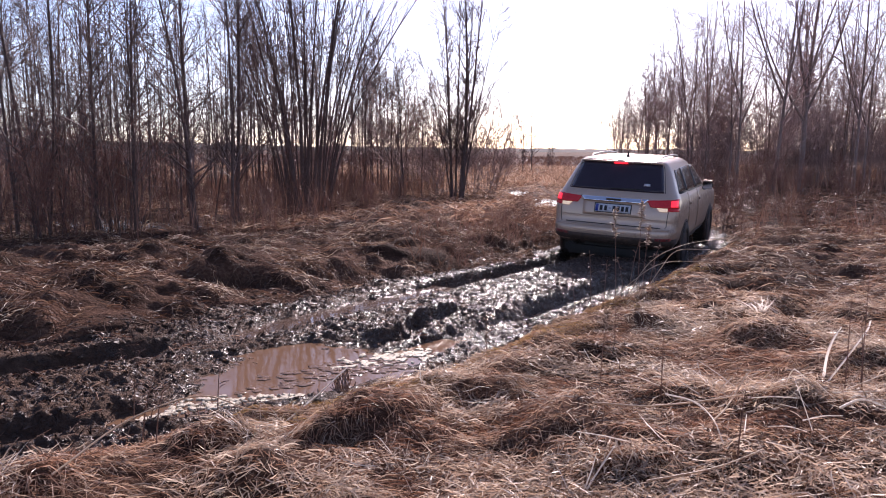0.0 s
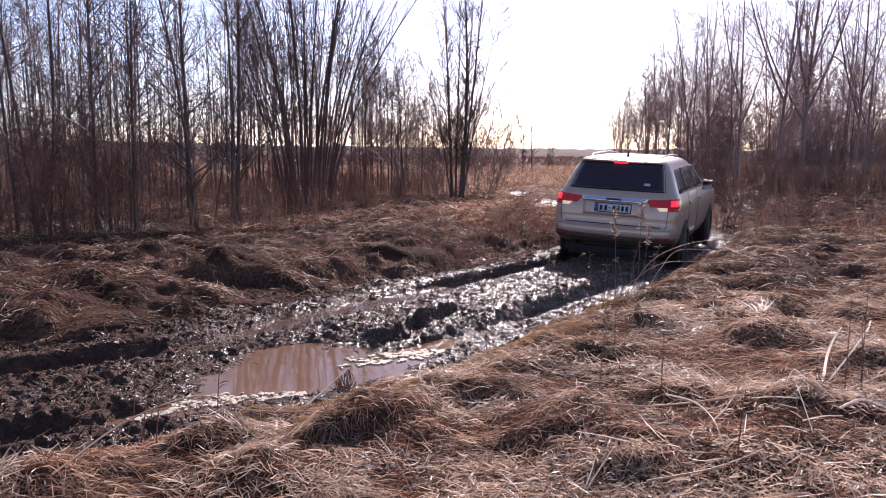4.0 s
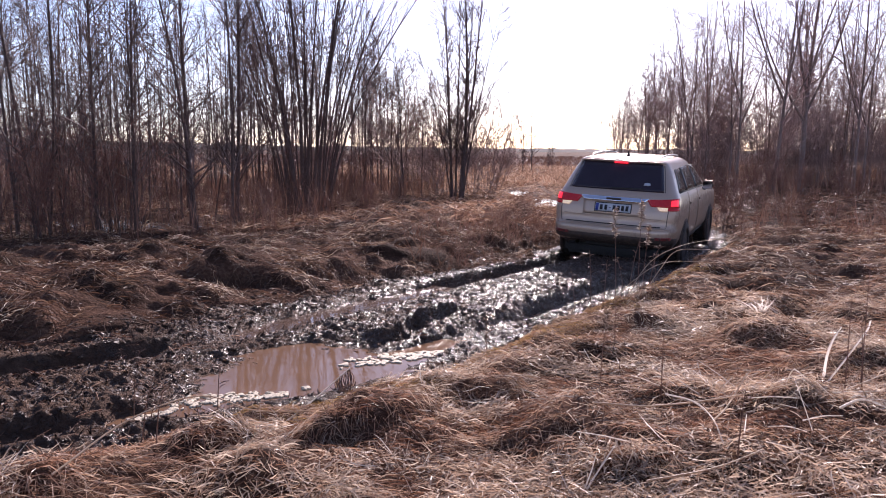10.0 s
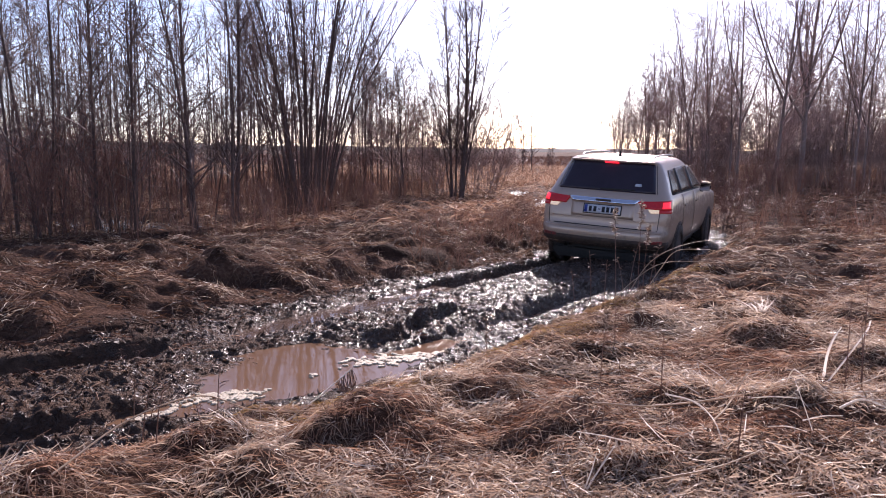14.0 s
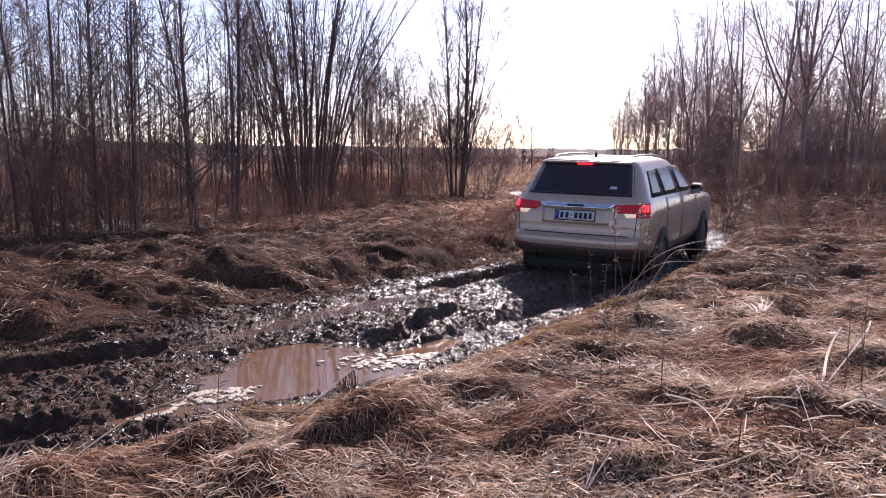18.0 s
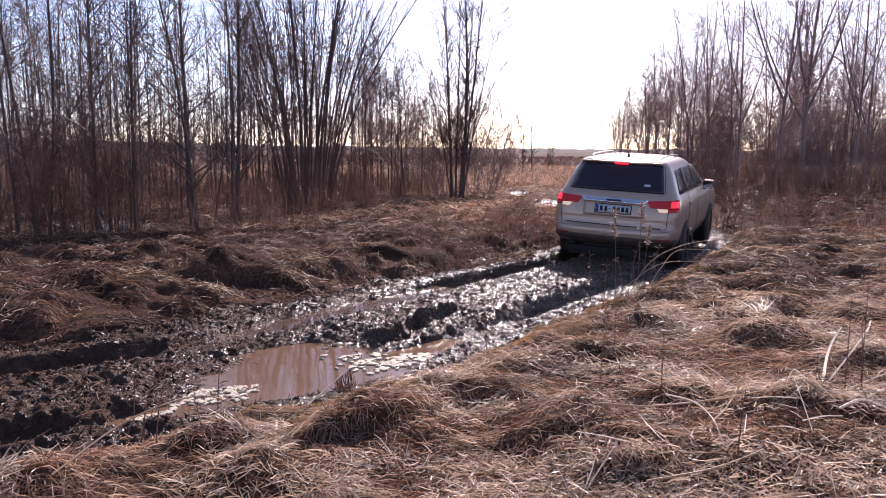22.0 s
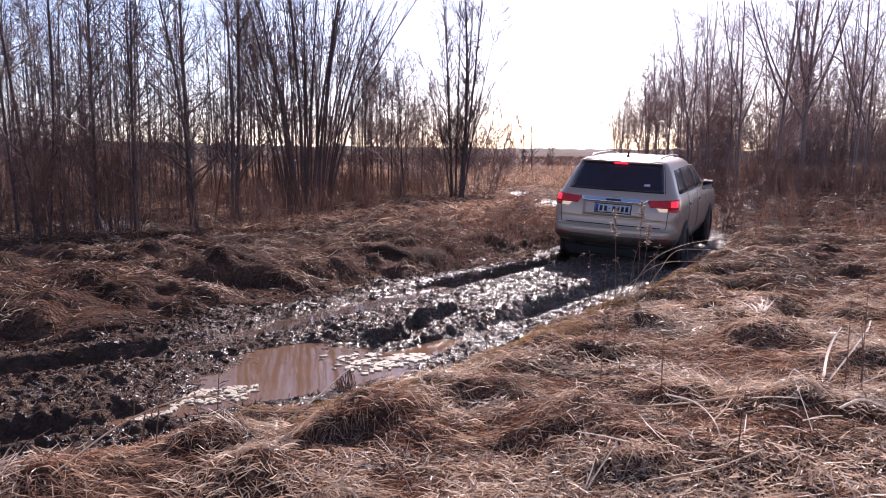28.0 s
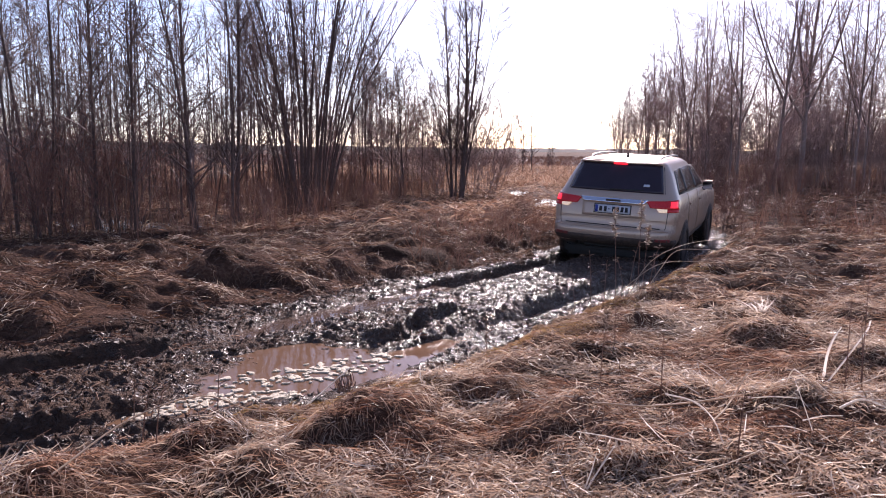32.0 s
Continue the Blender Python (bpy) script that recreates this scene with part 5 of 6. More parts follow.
M_REFLECT = plain("muddy_red_reflector", (0.22, 0.03, 0.025), 0.5, 0, 0.25, 30)
M_REDLIT = lamp_material("lit_red_lens", (0.4, 0.012, 0.016), (1, 0.03, 0.05), 1.0)
M_WHITELIT = lamp_material("lit_reversing_lens", (0.6, 0.52, 0.42), (1, 0.82, 0.55), 0.32)

# levels of the hull: height, rear, nose, half width, corner radius
LEVELS = [(0.305, -1.95, 2.05, 0.74, 0.20), (0.39, -2.20, 2.26, 0.84, 0.24), (0.45, -2.33, 2.36, 0.90, 0.26), (0.52, -2.385, 2.40, 0.93, 0.27), (0.62, -2.405, 2.41, 0.945, 0.28),
          (0.69, -2.395, 2.41, 0.95, 0.28), (0.715, -2.355, 2.40, 0.95, 0.27), (0.82, -2.355, 2.39, 0.955, 0.26), (0.90, -2.350, 2.36, 0.955, 0.26), (1.00, -2.325, 2.28, 0.95, 0.26),
          (1.06, -2.305, 2.10, 0.94, 0.27), (1.12, -2.285, 1.55, 0.928, 0.28), (1.16, -2.27, 1.12, 0.915, 0.28), (1.20, -2.25, 1.02, 0.895, 0.27), (1.24, -2.222, 0.94, 0.872, 0.26),
          (1.34, -2.15, 0.74, 0.832, 0.24), (1.44, -2.075, 0.54, 0.79, 0.22), (1.54, -2.00, 0.34, 0.745, 0.20), (1.61, -1.945, 0.20, 0.705, 0.18), (1.645, -1.96, 0.12, 0.68, 0.17),
          (1.67, -1.985, 0.04, 0.655, 0.17), (1.695, -1.93, -0.06, 0.61, 0.16), (1.715, -1.72, -0.22, 0.52, 0.14), (1.725, -1.35, -0.5, 0.36, 0.12)]
LV = np.array(LEVELS)


def hull(a, z, off=0.0):
    """A point of the hull: a runs round from the middle of the tail (right positive), z is its height."""
    rear, nose, half, r = (np.interp(z, LV[:, 0], LV[:, k]) for k in (1, 2, 3, 4))
    sgn = 1 if a >= 0 else -1
    a = abs(a)
    crown = 0.05
    flat = half - r
    if a <= flat:
        u = a / flat
        return Vector((sgn * a, rear + crown * u * u * 0.6 - off, z))
    b = a - flat
    arc = r * math.pi / 2
    y0 = rear + crown * 0.6
    if b <= arc:
        t = b / r
        return Vector((sgn * (flat + (r + off) * math.sin(t)), y0 + r - (r + off) * math.cos(t), z))
    return Vector((sgn * (half + off), y0 + r + (b - arc), z))


def hull_side(y, z, off=0.0, sgn=1):
    half = float(np.interp(z, LV[:, 0], LV[:, 3]))
    return Vector((sgn * (half + off), y, z))


def sheet(grid, thick, flip=False):
    """A thickened patch from rows of outer points and a function of inner ones."""
    bm = bmesh.new()
    outer, inner = grid
    A = [[bm.verts.new(p) for p in row] for row in outer]
    B = [[bm.verts.new(p) for p in row] for row in inner]
    R_, C_ = len(A), len(A[0])
    for i in range(R_ - 1):
        for j in range(C_ - 1):
            bm.faces.new((A[i][j], A[i][j + 1], A[i + 1][j + 1], A[i + 1][j]))
    edge = [(0, j) for j in range(C_)] + [(i, C_ - 1) for i in range(1, R_)] + [(R_ - 1, j) for j in range(C_ - 2, -1, -1)] + [(i, 0) for i in range(R_ - 2, 0, -1)]
    for (i, j), (k, l) in zip(edge, edge[1:] + edge[:1]):
        bm.faces.new((A[i][j], B[i][j], B[k][l], A[k][l]))
    bmesh.ops.recalc_face_normals(bm, faces=bm.faces)
    for f in bm.faces:
        f.smooth = True
    return bm


def tail_patch(corners, off=0.010, nu=10, nv=6, sink=-0.02, crest=None):
    """A raised piece on the tail between four corners (a, z): lower left, lower right, upper right, upper left."""
    (a0, z0), (a1, z1), (a2, z2), (a3, z3) = corners
    def at(u, v, o):
        a = (a0 * (1 - u) + a1 * u) * (1 - v) + (a3 * (1 - u) + a2 * u) * v
        z = (z0 * (1 - u) + z1 * u) * (1 - v) + (z3 * (1 - u) + z2 * u) * v
        return hull(a, z, o)
    rows = lambda o, c: [[at(j / nu, i / nv, o + (c - o) * i / nv) for j in range(nu + 1)] for i in range(nv + 1)]
    return sheet((rows(off, off if crest is None else crest), rows(sink, sink)), 0)


def side_patch(corners, sgn, off=0.008, nu=6, nv=6):
    (a0, z0), (a1, z1), (a2, z2), (a3, z3) = corners
    def at(u, v, o):
        a = (a0 * (1 - u) + a1 * u) * (1 - v) + (a3 * (1 - u) + a2 * u) * v
        z = (z0 * (1 - u) + z1 * u) * (1 - v) + (z3 * (1 - u) + z2 * u) * v
        return hull_side(a, z, o, sgn)
    rows = lambda o: [[at(j / nu, i / nv, o) for j in range(nu + 1)] for i in range(nv + 1)]
    return sheet((rows(off), rows(-0.02)), 0)


def rounded_box(sx, sy, sz, bev, m=None):
    bm = bmesh.new()
    bmesh.ops.create_cube(bm, size=1.0)
    bmesh.ops.scale(bm, vec=(sx, sy, sz), verts=bm.verts)
    bmesh.ops.bevel(bm, geom=bm.edges[:], offset=bev, segments=2, affect="EDGES")
    if m:
        bmesh.ops.transform(bm, matrix=m, verts=bm.verts)
    return bm


def lathe(profile, sides, axis_x=True):
    """Turned shape about the x axis from (x, radius) pairs."""
    bm = bmesh.new()
    rings = []
    for x, r in profile:
        rings.append([bm.verts.new((x, r * math.cos(2 * math.pi * k / sides), r * math.sin(2 * math.pi * k / sides))) for k in range(sides)])
    for a, b in zip(rings, rings[1:]):
        for k in range(sides):
            f = bm.faces.new((a[k], a[(k + 1) % sides], b[(k + 1) % sides], b[k]))
            f.smooth = True
    bmesh.ops.recalc_face_normals(bm, faces=bm.faces)
    return bm


def tube_part(name, pts, rad, material, parent, sides=6, label=""):
    pts = np.array(pts, float)
    r = np.full(len(pts), rad) if np.isscalar(rad) else np.array(rad)
    return part(name, polymesh(name, *tubes([(pts, r)], sides), material, True), None, parent, label)


def build_car():
    car = new("estate_car")
    tagged(car, "muddy champagne-silver off-road estate car bogged in wheel ruts", "car")
    # body: a closed hull level by level
    bm = bmesh.new()
    rings = []
    for z, rear, nose, half, r in LEVELS:
        ring = []
        flat, arc = half - r, r * math.pi / 2
        y0 = rear + 0.03
        side_len = (nose - 0.30) - (y0 + r)
        stops = [flat * k / 8 for k in range(0, 9)] + [flat + arc * k / 8 for k in range(1, 9)] + [flat + arc + side_len * k / 14 for k in range(1, 15)]
        pts = [hull(a, z) for a in stops]
        rn = 0.30
        for k in range(1, 7):
            t = math.pi / 2 * k / 6
            pts.append(Vector((half - rn * 1.1 * (1 - math.cos(t)) - 0.0, nose - 0.30 + rn * math.sin(t), z)))
        xe = pts[-1].x
        for k in range(1, 5):
            pts.append(Vector((xe * (1 - k / 4), nose + 0.0, z)))
        mirror = [Vector((-p.x, p.y, p.z)) for p in pts[1:-1]][::-1]
        rings.append([bm.verts.new(p) for p in pts + mirror])
    n = len(rings[0])
    for a, b in zip(rings, rings[1:]):
        for k in range(n):
            f = bm.faces.new((a[k], a[(k + 1) % n], b[(k + 1) % n], b[k]))
            f.smooth = True
    bm.faces.new(rings[0][::-1])
    bm.faces.new(rings[-1])
    bmesh.ops.recalc_face_normals(bm, faces=bm.faces)
    body = part("body", bm, M_PAINT, car)
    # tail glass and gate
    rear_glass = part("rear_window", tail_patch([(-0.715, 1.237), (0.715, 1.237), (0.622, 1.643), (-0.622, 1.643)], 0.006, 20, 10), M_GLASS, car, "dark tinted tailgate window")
    part("sticker", tail_patch([(0.40, 1.325), (0.50, 1.325), (0.49, 1.36), (0.41, 1.36)], 0.011, 3, 2, 0.004), M_PLATE, rear_glass, "small pale sticker")
    part("wiper", tail_patch([(-0.08, 1.255), (0.42, 1.268), (0.42, 1.280), (-0.08, 1.275)], 0.022, 8, 1, 0.008), M_BLACK, rear_glass)
    part("spoiler", tail_patch([(-0.655, 1.646), (0.655, 1.646), (0.62, 1.675), (-0.62, 1.675)], 0.035, 16, 4), M_PAINT, car)
    part("high_brake_light", tail_patch([(-0.105, 1.630), (0.105, 1.630), (0.10, 1.656), (-0.10, 1.656)], 0.042, 6, 2), M_REDLIT, car, "glowing red brake light")
    part("chrome_bar", tail_patch([(-0.46, 1.078), (0.46, 1.078), (0.53, 1.140), (-0.53, 1.140)], 0.050, 16, 4, -0.02, 0.008), M_CHROME, car, "bright chrome strip over the number plate")
    part("badge", tail_patch([(-0.11, 1.098), (0.11, 1.098), (0.11, 1.120), (-0.11, 1.120)], 0.046, 4, 1), M_RIM, car)
    part("plate_recess", tail_patch([(-0.46, 0.855), (0.46, 0.855), (0.47, 1.084), (-0.47, 1.084)], 0.003, 12, 5, -0.02), M_PAINT, car)
    for s in (1, -1):
        red = [(s * 0.56, 1.030), (s * 1.02, 1.022), (s * 1.02, 1.160), (s * 0.49, 1.125)]
        lamp = part("tail_light", tail_patch(red, 0.016, 14, 5), M_RED, car, "red tail light wrapping round the corner")
        part("brake_lens", tail_patch([(s * 0.84, 1.048), (s * 0.965, 1.046), (s * 0.965, 1.135), (s * 0.84, 1.130)], 0.022, 6, 4, 0.010), M_REDLIT, lamp, "glowing red lens")
        part("reversing_lens", tail_patch([(s * 0.69, 0.975), (s * 0.80, 0.978), (s * 0.80, 1.024), (s * 0.65, 1.026)], 0.018, 6, 4), M_WHITELIT, lamp, "glowing white reversing lens")
        part("lower_lens", tail_patch([(s * 0.802, 0.979), (s * 1.02, 0.978), (s * 1.02, 1.020), (s * 0.802, 1.026)], 0.015, 6, 4), M_RED, lamp)
        part("bumper_reflector", tail_patch([(s * 0.66, 0.535), (s * 0.90, 0.540), (s * 0.90, 0.585), (s * 0.66, 0.578)], 0.012, 6, 3), M_REFLECT, car, "red reflector in the bumper")
        part("gate_seam", tail_patch([(s * 0.800, 0.74), (s * 0.810, 0.74), (s * 0.825, 0.98), (s * 0.815, 0.98)], 0.002, 2, 6), M_SEAM, car)
        part("gate_seam", tail_patch([(s * 0.735, 1.235), (s * 0.742, 1.235), (s * 0.655, 1.625), (s * 0.648, 1.625)], 0.002, 2, 8), M_SEAM, car)
    part("gate_seam", tail_patch([(-0.80, 0.722), (0.80, 0.722), (0.80, 0.736), (-0.80, 0.736)], 0.002, 16, 1), M_SEAM, car)
    part("gate_crease", tail_patch([(-0.74, 0.838), (0.74, 0.838), (0.76, 0.850), (-0.76, 0.850)], 0.004, 16, 1), M_PAINT, car)
    part("bumper_strip", tail_patch([(-0.86, 0.690), (0.86, 0.690), (0.86, 0.712), (-0.86, 0.712)], 0.012, 18, 2), M_PAINT, car)
    part("lower_valance", tail_patch([(-1.05, 0.315), (1.05, 0.315), (1.05, 0.565), (-1.05, 0.565)], 0.014, 20, 5), M_CAKED, car, "black plastic valance caked with mud")
    # number plate with its characters as bars
    plate = part("number_plate", tail_patch([(-0.268, 0.915), (0.268, 0.915), (0.268, 1.032), (-0.268, 1.032)], 0.016, 8, 3, -0.002), M_PLATE, car, "white number plate with a blue band")
    part("plate_frame", tail_patch([(-0.282, 0.903), (0.282, 0.903), (0.282, 1.044), (-0.282, 1.044)], 0.011, 8, 3, -0.002), M_BLACK, plate)
    part("blue_band", tail_patch([(-0.262, 0.922), (-0.218, 0.922), (-0.218, 1.026), (-0.262, 1.026)], 0.019, 1, 1, 0.012), M_BLUE, plate)
    for a in (-0.175, -0.105, 0.02, 0.085, 0.15, 0.215):
        part("character_bar", tail_patch([(a - 0.022, 0.937), (a + 0.022, 0.937), (a + 0.022, 1.010), (a - 0.022, 1.010)], 0.019, 1, 1, 0.012), M_INK, plate)
    part("character_bar", tail_patch([(-0.062, 0.968), (-0.03, 0.968), (-0.03, 0.980), (-0.062, 0.980)], 0.019, 1, 1, 0.012), M_INK, plate)
    # sides
    for s in (1, -1):
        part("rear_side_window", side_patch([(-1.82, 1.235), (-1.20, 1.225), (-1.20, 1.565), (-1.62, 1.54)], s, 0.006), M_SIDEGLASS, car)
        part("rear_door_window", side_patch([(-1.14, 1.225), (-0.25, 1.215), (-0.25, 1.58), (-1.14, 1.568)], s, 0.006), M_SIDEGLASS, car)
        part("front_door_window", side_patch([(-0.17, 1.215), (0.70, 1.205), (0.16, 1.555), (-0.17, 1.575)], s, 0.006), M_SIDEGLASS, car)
        part("window_surround", side_patch([(-1.84, 1.228), (0.76, 1.203), (0.18, 1.575), (-1.60, 1.555)], s, 0.003), M_BLACK, car)
        part("window_strip", side_patch([(-1.84, 1.214), (0.86, 1.186), (0.86, 1.200), (-1.84, 1.230)], s, 0.008), M_BLACK, car)
        for y in (-1.17, -0.21, 0.90):
            part("door_seam", side_patch([(y - 0.005, 0.42), (y + 0.005, 0.42), (y + 0.005, 1.19), (y - 0.005, 1.19)], s, 0.002, 1, 10), M_SEAM, car)
        for y0, y1, yh in ((-1.16, -0.22, -1.02), (-0.20, 0.89, -0.02)):
            door = part("door", side_patch([(y0, 0.43), (y1, 0.43), (y1, 1.185), (y0, 1.185)], s, 0.004, 8, 12), M_PAINT, car)
            part("door_handle", rounded_box(0.035, 0.20, 0.035, 0.012, pose(s * 0.962, yh, 1.02)), M_PAINT, door)
        part("sill", side_patch([(-1.1, 0.27), (1.25, 0.27), (1.25, 0.42), (-1.1, 0.42)], s, 0.03), M_CAKED, car, "black sill caked with mud")
        # mirror
        house = part("door_mirror", rounded_box(0.18, 0.13, 0.15, 0.05, pose(s * 1.015, 0.45, 1.215, 0, 0, s * -6)), M_BLACK, car, "dark door mirror")
        part("mirror_cap", rounded_box(0.15, 0.10, 0.02, 0.009, pose(s * 1.015, 0.45, 1.286, 0, 0, s * -6)), M_PAINT, house)
        part("mirror_glass", rounded_box(0.16, 0.01, 0.13, 0.004, pose(s * 1.015, 0.382, 1.21, 0, 0, s * -6)), M_MIRROR, house)
        part("mirror_arm", rounded_box(0.14, 0.05, 0.05, 0.015, pose(s * 0.92, 0.48, 1.15)), M_BLACK, house)
        # roof rail
        rail = tube_part("roof_rail", [(s * 0.53, -1.72, 1.695), (s * 0.535, -1.62, 1.737), (s * 0.54, -1.1, 1.752), (s * 0.54, -0.5, 1.745), (s * 0.53, -0.12, 1.722), (s * 0.52, -0.02, 1.68)], 0.015, M_RAIL, car, 8, "dull metal roof rail")
        # wheels
        for y, nm in ((-1.40, "rear"), (1.51, "front")):
            arch = lathe([(0.0, 0.002), (0.0, 0.40), (0.046, 0.405), (0.052, 0.395), (0.052, 0.002)], 40)
            bmesh.ops.transform(arch, matrix=pose(s * 0.905, y, 0.40) @ Matrix.Scale(s, 4, (1, 0, 0)), verts=arch.verts)
            bmesh.ops.recalc_face_normals(arch, faces=arch.faces)
            part("wheel_arch", arch, M_CAKED, car)
    # axle line, exhaust, underside
    part("underbody", rounded_box(1.5, 4.2, 0.2, 0.05, pose(0, -0.1, 0.30)), M_BLACK, car)
    part("tow_bar", rounded_box(0.9, 0.10, 0.09, 0.03, pose(0, -2.20, 0.42)), M_BLACK, car)
    tube_part("exhaust_pipe", [(0.52, -2.0, 0.42), (0.52, -2.25, 0.41), (0.52, -2.33, 0.405)], 0.035, M_RIM, car, 10)
    tube_part("exhaust_pipe", [(-0.52, -2.0, 0.42), (-0.52, -2.25, 0.41), (-0.52, -2.33, 0.405)], 0.035, M_RIM, car, 10)
    part("aerial", lathe([(-0.03, 0.001), (-0.03, 0.032), (0.02, 0.018), (0.055, 0.006), (0.06, 0.001)], 10), M_BLACK, car).matrix_basis = pose(0.0, -1.52, 1.745, 0, -90, 0)
    # windscreen, bonnet lamps
    part("windscreen", sheet(([[Vector((x, y, z)) for x in np.linspace(-w, w, 9)] for y, z, w in ((1.00, 1.215, 0.70), (0.62, 1.41, 0.64), (0.22, 1.615, 0.55))],
                              [[Vector((x, y - 0.03, z - 0.02)) for x in np.linspace(-w, w, 9)] for y, z, w in ((1.00, 1.215, 0.70), (0.62, 1.41, 0.64), (0.22, 1.615, 0.55))]), 0), M_WINDSHIELD, car)
    # wheels: tyre with tread, rim with spokes
    wheels = []
    tyre_bm = lathe([(-0.125, 0.245), (-0.132, 0.30), (-0.122, 0.352), (-0.09, 0.372), (-0.03, 0.376), (0.03, 0.376), (0.09, 0.372), (0.122, 0.352), (0.132, 0.30), (0.125, 0.245), (-0.125, 0.245)], 48)
    for k in range(36):
        for sx in (-0.07, 0.07):
            g = rounded_box(0.085, 0.035, 0.02, 0.006, pose(0, 0, 0, 360 / 36 * k + (5 if sx > 0 else 0)) @ pose(sx, 0, 0.380, 0, 0, 18 if sx > 0 else -18))
            me = bpy.data.meshes.new("tread")
            g.to_mesh(me)
            g.free()
            tyre_bm.from_mesh(me)
    tyre_me, rim_me = bpy.data.meshes.new("tyre"), bpy.data.meshes.new("rim")
    tyre_bm.to_mesh(tyre_me)
    tyre_bm.free()
    rim_bm = lathe([(-0.10, 0.245), (0.11, 0.245), (0.115, 0.232), (0.085, 0.215), (-0.06, 0.205), (-0.10, 0.245)], 40)
    for k in range(5):
        g = rounded_box(0.035, 0.075, 0.20, 0.012, pose(0, 0, 0, 72 * k) @ pose(0.085, 0, 0.12))
        me = bpy.data.meshes.new("spoke")
        g.to_mesh(me)
        g.free()
        rim_bm.from_mesh(me)
    hub = lathe([(0.02, 0.001), (0.03, 0.075), (0.105, 0.065), (0.115, 0.03), (0.116, 0.001)], 20)
    me = bpy.data.meshes.new("hub")
    hub.to_mesh(me)
    hub.free()
    rim_bm.from_mesh(me)
    rim_bm.to_mesh(rim_me)
    rim_bm.free()
    tyre_me.materials.append(M_RUBBER)
    rim_me.materials.append(M_RIM)
    for s in (1, -1):
        for y in (-1.40, 1.51):
            w = new("wheel")
            w.parent = car
            part("tyre", tyre_me, None, w, "tyre caked with wet mud")
            part("rim", rim_me, None, w)
            wheels.append((w, s, y))
    return car, wheels


for k_ in range(128):
    u_, v_ = frng.rand() ** 0.75, frng.rand()
    flake(-0.86 + 0.98 * u_, 6.05 + 0.50 * u_ + 0.38 * v_ * (1 - 0.5 * u_), frng.uniform(0.012, 0.032))
for k_ in range(170):
    u_ = frng.rand() ** 0.9
    wide_ = float(np.interp(u_, (0, 0.25, 0.45, 0.65, 1.0), (0.02, 0.06, 0.25, 0.18, 0.05)))
    v_ = frng.rand() ** 1.4 * wide_
    flake(float(np.interp(u_, (0, 0.45, 1), (-1.96, -1.60, -0.95))) - 0.6 * v_, float(np.interp(u_, (0, 0.45, 1), (4.93, 5.21, 5.50))) + 1.25 * v_ - 0.10, frng.uniform(0.009, 0.024))

CAR, WHEELS = build_car()

# ---- what moves ----
CAR_FAR = (3.536, 14.248, -0.095, -25.195, 2.1, 2.95)
CAR_NEAR = (2.852, 12.662, -0.149, -28.381, 0.5, 0.6)
# seconds, share of the way back, lift, nose up, lean
CAR_STEPS = [(0, 0.0, -0.02, -0.35, -0.35), (2, 0.0, -0.02, -0.35, -0.4), (6, 0.0, -0.02, -0.55, -0.4), (12.5, 0.0, -0.019, -0.6, -0.3), (13, 0.022, -0.018, -0.75, -0.2), (13.5, 0.126, -0.01, -0.9, 0.5),
             (14, 0.336, -0.001, -0.3, 0.8), (14.5, 0.645, 0.01, 0.3, 0.6), (15.2, 0.915, 0.013, 0.3, 0.35), (16, 0.995, 0.013, 0.22, 0.25), (16.5, 1.003, 0.013, 0.2, 0.22), (17.5, 1.005, 0.011, 0.2, 0.18),
             (18, 1.0, 0.015, 0.5, 0.25), (18.5, 0.998, 0.018, 0.68, 0.31), (19, 0.93, 0.012, 0.8, 0.5), (19.5, 0.755, 0.007, 0.95, 0.9), (20, 0.492, 0.0, 0.8, 0.65), (20.5, 0.234, -0.008, 0.15, 0.7),
             (21, 0.047, -0.012, 0.0, 0.05), (21.5, -0.04, -0.006, -0.4, -0.75), (22, -0.003, -0.013, 0.05, -0.15), (22.5, -0.005, -0.018, -0.18, -0.32), (24, 0.003, -0.017, -0.19, -0.25), (30, 0.006, -0.018, -0.19, -0.2), (32, 0.012, -0.023, -0.18, -0.26)]


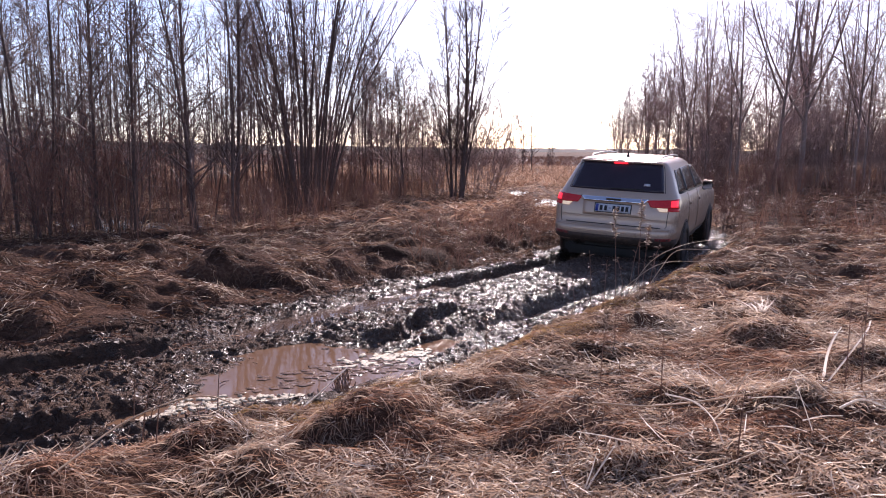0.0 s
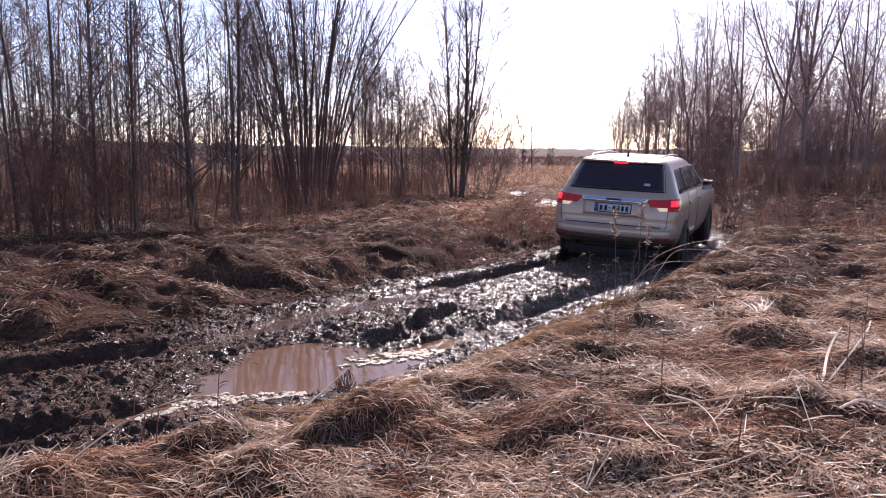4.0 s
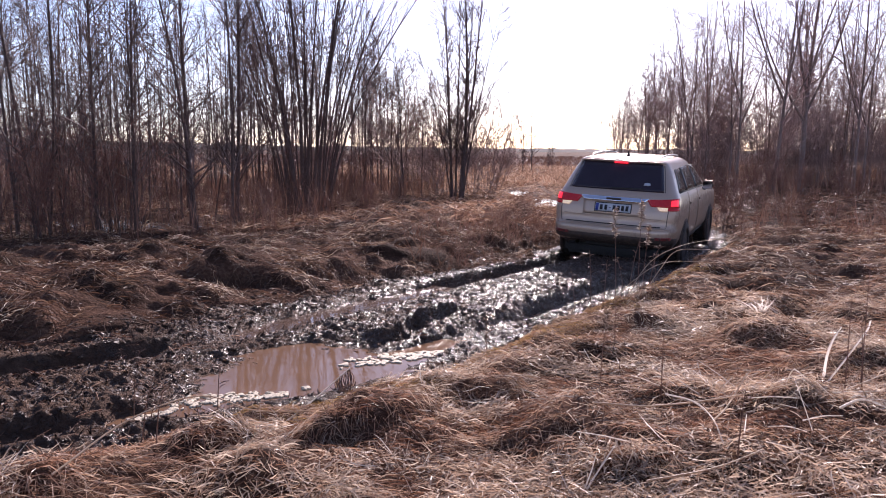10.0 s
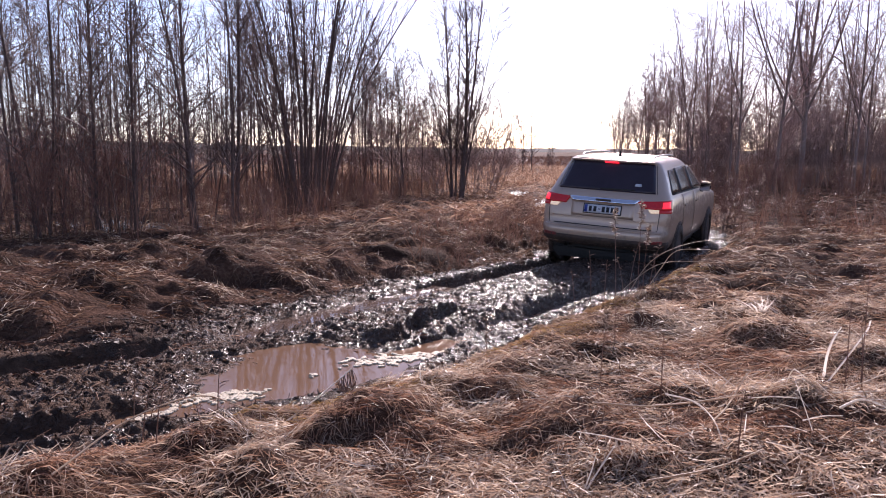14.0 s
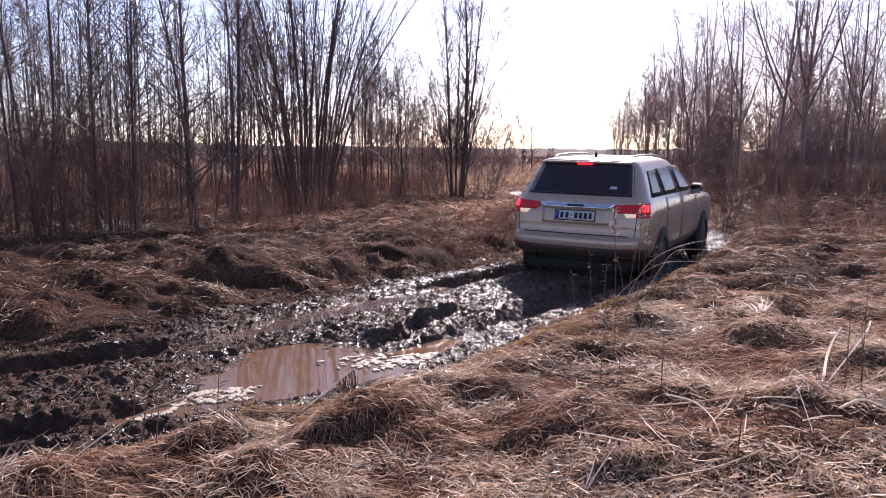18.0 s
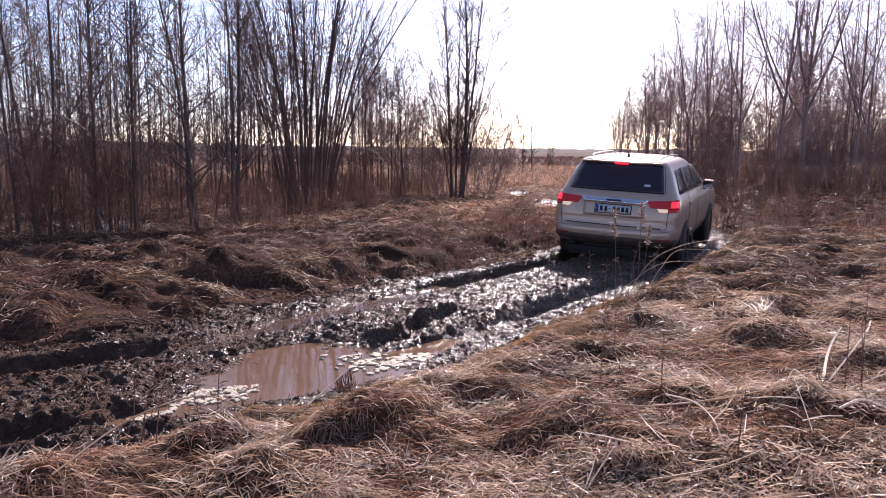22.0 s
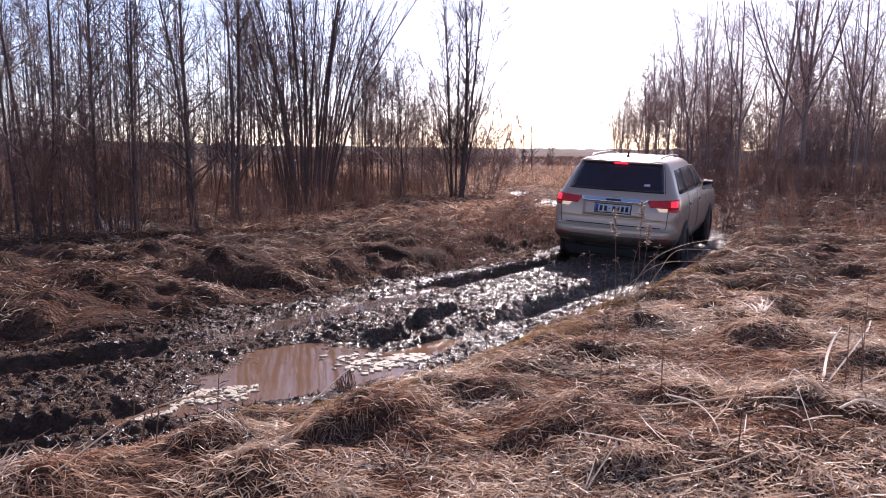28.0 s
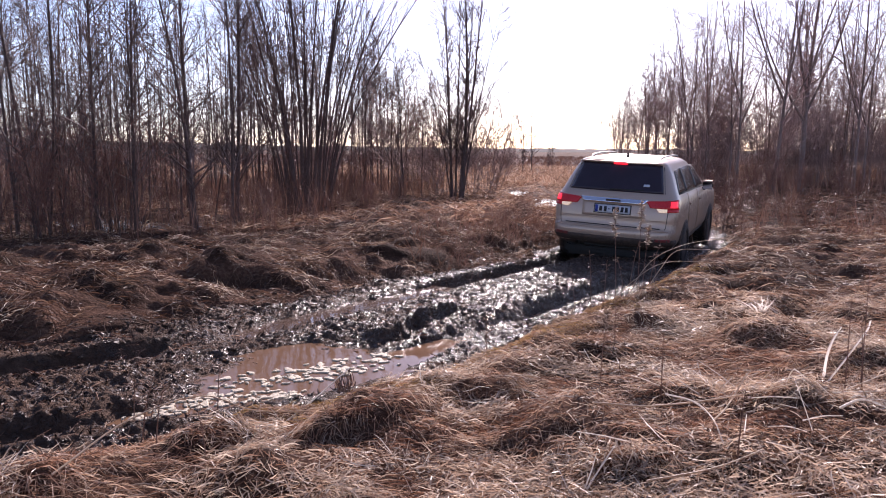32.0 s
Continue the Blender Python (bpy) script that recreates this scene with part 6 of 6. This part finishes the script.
def motions():
    gone = math.hypot(CAR_NEAR[0] - CAR_FAR[0], CAR_NEAR[1] - CAR_FAR[1])
    rows, rolls = [], []
    for t, share, lift, up, lean in CAR_STEPS:
        q = [a + share * (b - a) for a, b in zip(CAR_FAR, CAR_NEAR)]
        rows.append((t, pose(q[0], q[1], q[2] + lift, q[4] + up, q[5] + lean, q[3])))
        rolls.append((t, math.degrees(share * gone / 0.376)))
    walk(CAR, rows)
    # foam: thrown about at first, gathered along the edges, then drawn back over the puddle
    for ob, x, y, turn in FOAM:
        w = min(1.0, max(0.0, (x + 1.0) / 0.9))
        jx, jy = (math.sin(turn * 7.1), math.cos(turn * 5.3))
        a = (x - 0.10 * w + 0.22 * jx * w, y - 0.05 + 0.10 * jy * w)
        b = (x + 0.05 * jx * w, y + 0.04 * jy * w)
        h1, h2 = (turn * 0.377) % 1.0, (turn * 1.913) % 1.0
        if w > 0.02:
            cx = x - 0.17 * w
            near, back = float(np.interp(cx, (-1.0, -0.88, -0.5, -0.1), (6.25, 6.0, 5.92, 6.38))), float(np.interp(cx, (-1.0, -0.5, -0.1), (6.5, 6.56, 6.56)))
            c = (cx, near + (back - near) * h2)
            m = (x - 0.06 * w, y + 0.45 * (c[1] - y))
            d = (cx - 0.07 * w, c[1] - 0.01)
        else:
            c = (x, y) if x < -1.74 else (-1.56 + 0.46 * (h1 - 0.5), 5.38 + 0.36 * (h2 - 0.5) + 0.16 * (h1 - 0.5))
            m, d = (x + 0.6 * (c[0] - x), y + 0.6 * (c[1] - y)), c
        goal = (-1.66 + 1.32 * h1, 5.42 + 0.86 * h1 + 0.58 * (h2 - 0.30)) if w > 0.02 else (x + 0.08 * jx, y + 0.05 * jy)
        far = lambda k: (d[0] + k * (goal[0] - d[0]), d[1] + k * (goal[1] - d[1]))
        walk(ob, [(t, pose(*p, WATER_Z, 0, 0, turn + a_)) for t, p, a_ in ((0, a, 0), (3, b, 25), (6, (x, y), 30), (14, m, 34), (22, c, 50), (30, d, 58), (30.4, far(0.08), 60), (31.0, far(0.75), 75), (32, far(1.0), 85))])
    # waves run to the near shore and sink into the calm surface
    for ob, x, y, turn, end in RIPPLES:
        run = lambda k, z: pose(x - 0.16 * k, y - 0.10 * k, WATER_Z + z, 0, 0, turn + 8 * k)
        walk(ob, [(0, run(0, -0.0012)), (end * 0.5, run(0.6, -0.0022)), (end, run(1, -0.02)), (end + 0.6, run(1, -0.03)), (32, run(1, -0.03))])
    sway = lambda a: pose(REED_X, REED_Y, float(zat(REED_X, REED_Y)), 0, 0, a)
    walk(BROKEN, [(0, sway(0.4)), (1, sway(0.8)), (2, sway(0.2)), (3, sway(-0.4)), (6, sway(-1.2)), (7, sway(-1.6)), (10, sway(-1.0)), (14, sway(-2.2)), (17, sway(-3.4)), (20, sway(-2.0)), (25, sway(-0.6)), (28, sway(-1.2)), (32, sway(-0.8))])
    for w, s, y in WHEELS:
        walk(w, [(t, pose(s * 0.85, y, 0.376, a, 0, 0) @ (pose(0, 0, 0) if s > 0 else pose(0, 0, 0, 0, 0, 180))) for t, a in rolls])


motions()
